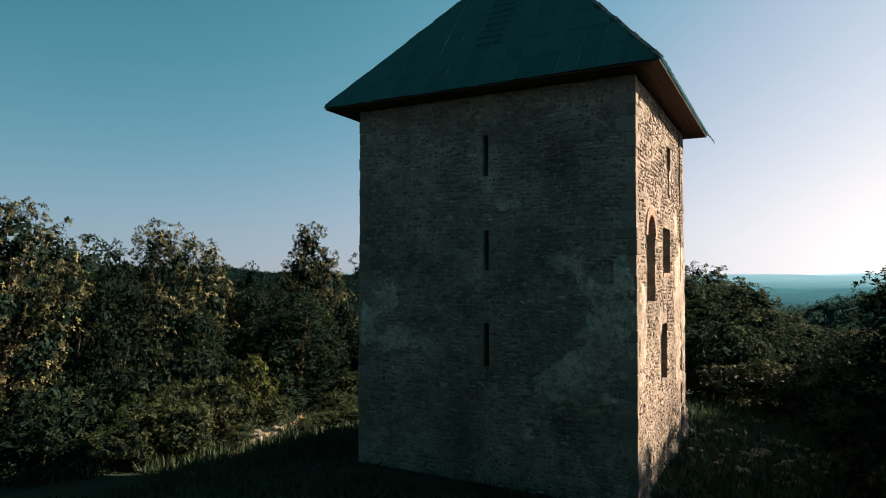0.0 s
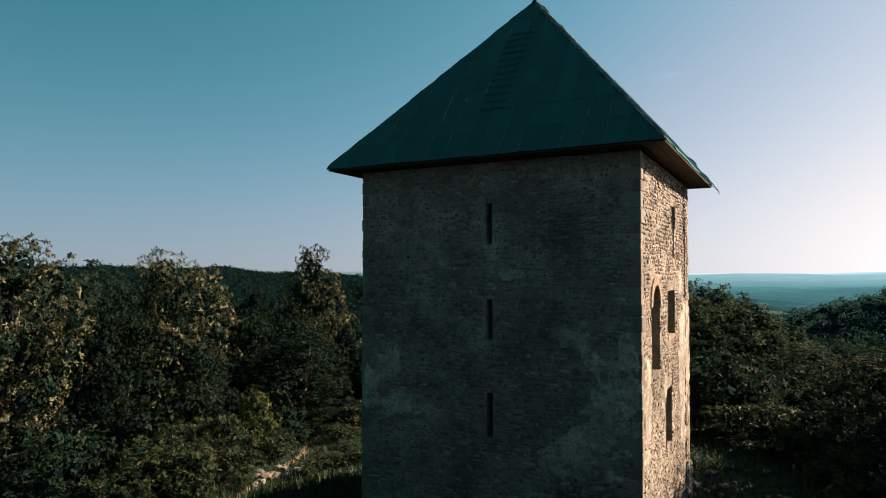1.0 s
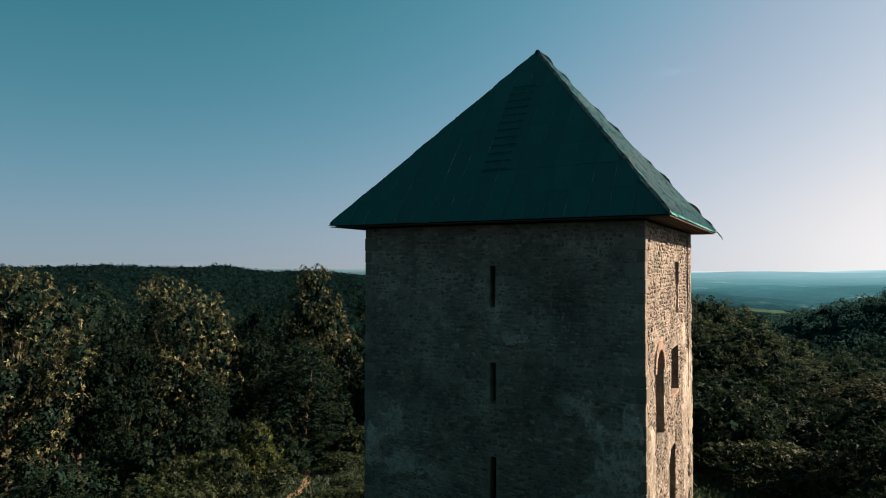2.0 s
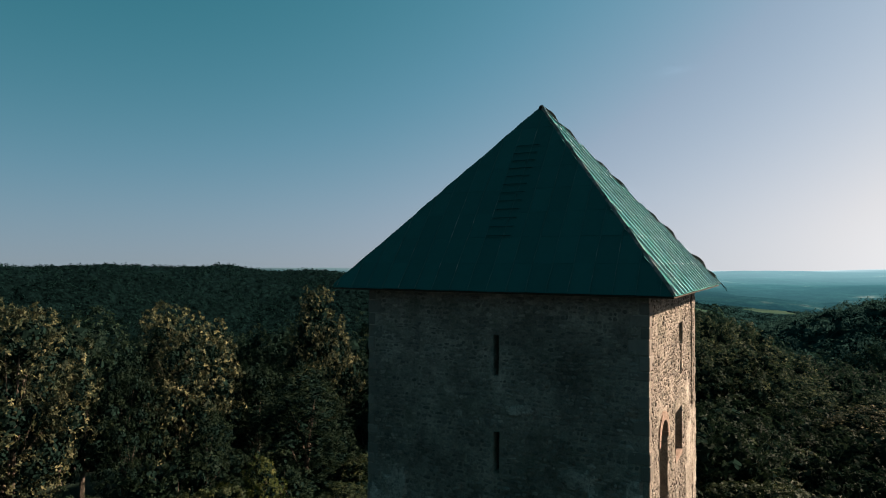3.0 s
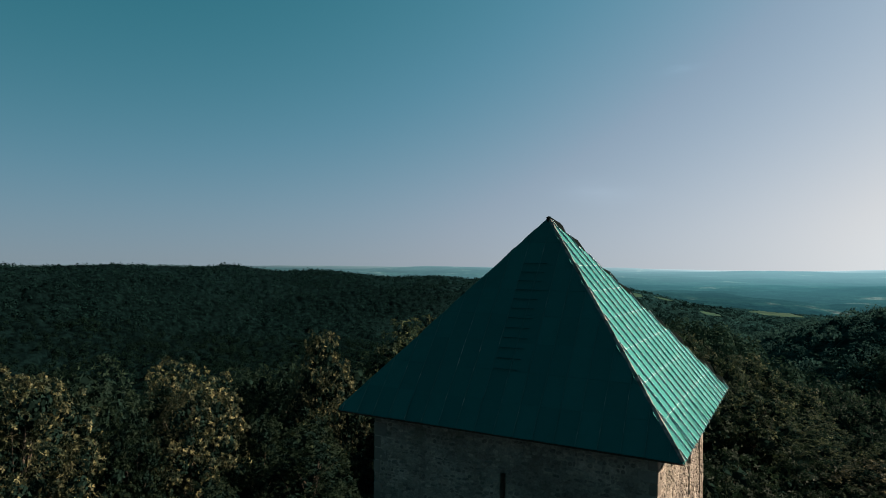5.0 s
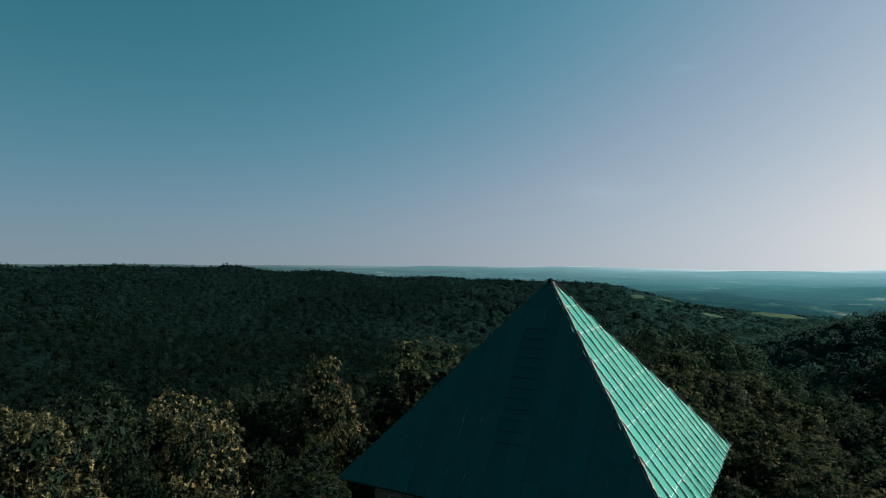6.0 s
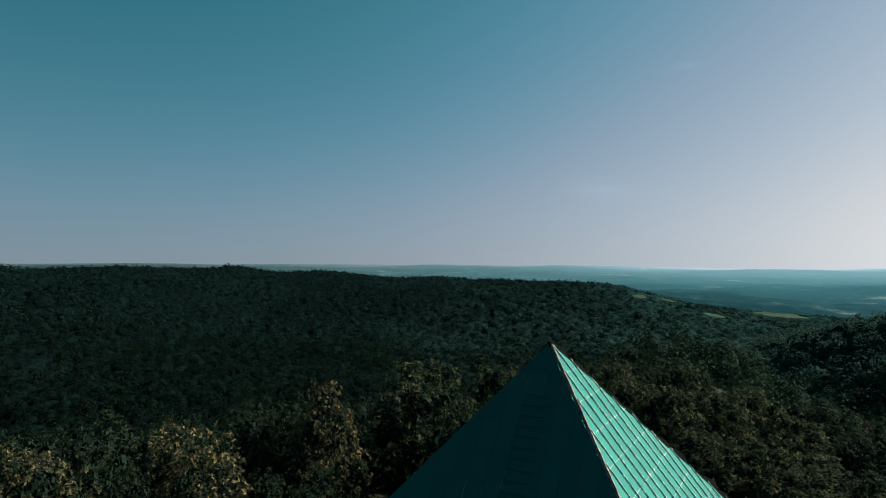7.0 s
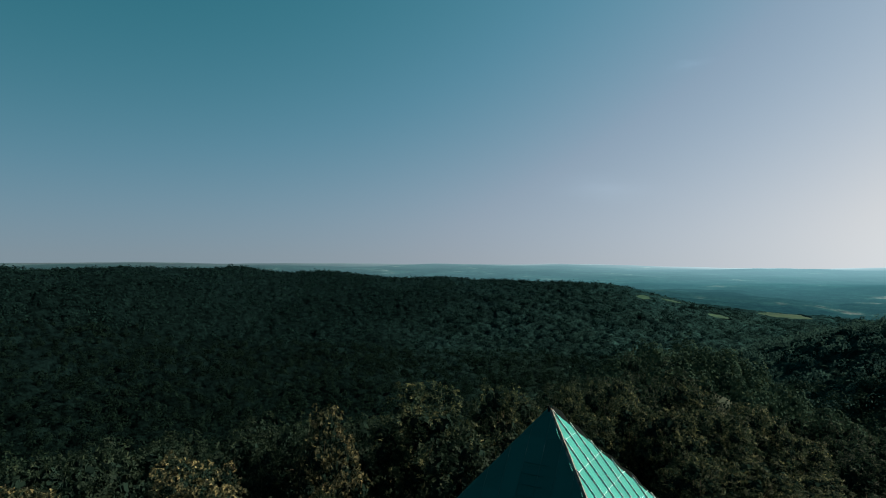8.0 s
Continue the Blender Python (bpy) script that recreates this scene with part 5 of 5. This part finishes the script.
# the belt of wood round the hilltop
taken = [(x, y) for _, x, y, _, _ in NEAR_TREES]
belt, tries = 0, 0
while belt < 190 and tries < 20000:
    tries += 1
    az, r = radians(tree_rng.uniform(-30, 82)), math.sqrt(tree_rng.uniform(54 ** 2, 158 ** 2))
    x, y = -r * math.sin(az), r * math.cos(az)
    spur = az < radians(14)
    if any(math.hypot(x - a, y - b) < (5.2 if spur else 6.5) for a, b in taken) or (az < radians(20) and r < 66):
        continue
    top = float(land(x, y)) + tree_rng.uniform(12.5, 16.5)
    if spur:                             # lower growth where the spur falls away
        top = min(top, 7.4 + r * math.tan(radians(-3.9 + 4.5 * smoothstep(3, 12, math.degrees(az)))) - tree_rng.uniform(0, 4.5))
        if top < float(land(x, y)) + 5:
            stand(bushes[tries % 2][0], x, y, float(land(x, y)) + tree_rng.uniform(3.5, 5.0), 3.0, tree_rng.uniform(0, 360), tree_rng.uniform(1.3, 1.8))
            taken.append((x, y))
            continue
    ob, tall = (young_oaks[belt % 2]) if spur and belt % 4 else light_oaks[belt % 3]
    k = (top - float(land(x, y))) / tall
    stand(ob, x, y, top, tall, tree_rng.uniform(0, 360), tree_rng.uniform(0.9, 1.15) if not spur else min(1.1, 0.3 + 0.75 * k))
    taken.append((x, y))
    belt += 1
for i in range(26):                      # and, unseen round the hill's near side, trees added to shade the south wall
    az, r = radians(92 + i * 7.5), 17 + 9 * (i % 3)
    x, y = -r * math.sin(az) - 4, r * math.cos(az) + 2
    ob, tall = light_oaks[i % 3]
    stand(ob, x, y, float(land(x, y)) + 14 + i % 4, tall, i * 50.0)
for ob, _ in (*oaks, pointed_oak, *mid_oaks, *columns, *light_oaks, *young_oaks, *shrubs, *bushes, spire):     # the patterns themselves take a place at the back of the wood
    i = [o for o, _ in (*oaks, pointed_oak, *mid_oaks, *columns, *light_oaks, *young_oaks, *shrubs, *bushes, spire)].index(ob)
    ob.scale = (1, 1, 1)
    x, y = 20 + 5 * i, -30 - 3 * i
    ob.matrix_world = pose(x, y, float(land(x, y)) - 0.05)

# ---- grass and rubble ----
def grass(n, seed):
    g = np.random.default_rng(seed)
    x, y = g.uniform(-34, 8, n), g.uniform(12, 50, n)
    keep = ~((x > -13.0) & (x < -2.9) & (y > 18.2) & (y < 28.1))
    keep &= fractal(x, y, 5, 61, 3) > -0.25
    x, y = x[keep], y[keep]
    z = land(x, y)
    m = len(x)
    a = g.uniform(0, 6.283, m)
    h = g.uniform(0.18, 0.55, m) * (0.7 + 0.6 * (fractal(x, y, 7, 63, 2) > 0.1))
    w = 0.05
    dx, dy = np.cos(a) * w, np.sin(a) * w
    bx, by = g.normal(0, 0.14, m), g.normal(0, 0.14, m)
    v = np.stack([np.stack([x - dx, y - dy, z - 0.03], -1), np.stack([x + dx, y + dy, z - 0.03], -1), np.stack([x + bx, y + by, z + h], -1)], 1).reshape(-1, 3)
    tagged(new("grass", quads_mesh("grass", v, np.arange(m * 3).reshape(-1, 3), GRASS)), "tall dry meadow grass", "grass", kind="stuff")


grass(60000, 8)


def rubble_stone(seed):
    g = np.random.default_rng(seed)
    bm = bmesh.new()
    bmesh.ops.create_icosphere(bm, subdivisions=1, radius=0.5)
    for v in bm.verts:
        v.co *= g.uniform(0.7, 1.15)
        v.co.z *= 0.62
    me = bpy.data.meshes.new("rubble_stone")
    bm.to_mesh(me)
    bm.free()
    me.materials.append(FALLEN)
    return me


RUBBLE = [rubble_stone(i) for i in range(6)]
rubble_rng = np.random.default_rng(17)
for i in range(110):
    if i < 85:
        x, y, s = rubble_rng.normal(-0.3, 1.3), rubble_rng.normal(25.5, 2.4), rubble_rng.uniform(0.16, 0.46)
        if x < -2.4:
            x = -2.4 + rubble_rng.uniform(0, 1)
    else:
        x, y, s = rubble_rng.normal(-23.6, 0.7), rubble_rng.normal(26.0, 1.8), rubble_rng.uniform(0.25, 0.7)
    ob = thing("rubble_stone", "fallen grey building stone lying in the grass", "stone", pose(x, y, float(land(x, y)) + 0.22 * s, rubble_rng.uniform(-20, 20), rubble_rng.uniform(-20, 20), rubble_rng.uniform(0, 360)), RUBBLE[i % 6], "fallen stones round the tower")
    ob.scale = (s, s * rubble_rng.uniform(0.7, 1.2), s)

def footpath(points, wide, seed):
    """A worn track of bare soil, its edges ragged, lying a little above the ground."""
    knots = np.array(points, float)
    n, m = 90, 7
    along = np.linspace(0, len(knots) - 1, n)
    cx, cy = np.interp(along, np.arange(len(knots)), knots[:, 0]), np.interp(along, np.arange(len(knots)), knots[:, 1])
    for _ in range(12):
        cx[1:-1], cy[1:-1] = (cx[:-2] + 2 * cx[1:-1] + cx[2:]) / 4, (cy[:-2] + 2 * cy[1:-1] + cy[2:]) / 4
    tx, ty = np.gradient(cx), np.gradient(cy)
    k = np.hypot(tx, ty)
    side = np.linspace(-1, 1, m)[None, :]
    half = (wide * (1 + 0.55 * fractal(cx, cy, 0.8, seed, 3)))[:, None]
    px, py = cx[:, None] - (ty / k)[:, None] * side * half, cy[:, None] + (tx / k)[:, None] * side * half
    z = land(px, py) + 0.10 - 0.16 * np.abs(side) ** 3 + 0.05 * fractal(px, py, 0.3, seed + 1, 3)
    idx = np.arange(n * m).reshape(n, m)
    q = np.stack([idx[:-1, :-1], idx[1:, :-1], idx[1:, 1:], idx[:-1, 1:]], -1).reshape(-1, 4)
    return tagged(new("footpath", quads_mesh("footpath", np.stack([px, py, z], -1).reshape(-1, 3), q, SOIL, True)), "narrow footpath of pale bare soil through the grass", "path", kind="structure")


footpath([(-20.6, 17.5), (-22.4, 21.0), (-23.5, 23.4), (-24.4, 26.1), (-25.5, 30.0), (-28.5, 34.0)], 0.36, 3)

# ---- the stones of the walls ----
stones_of(SOUTH, wall_s, SLITS, SOUTH_PATCHES, 150, (4.6, 9.6, 9.2, 12.2))
stones_of(EAST, wall_e, [(o[0], o[1], o[2], o[3] + 0.3) for o in EAST_HOLES], EAST_PATCHES, 250, (0.3, 9.3, 9.0, 12.6))
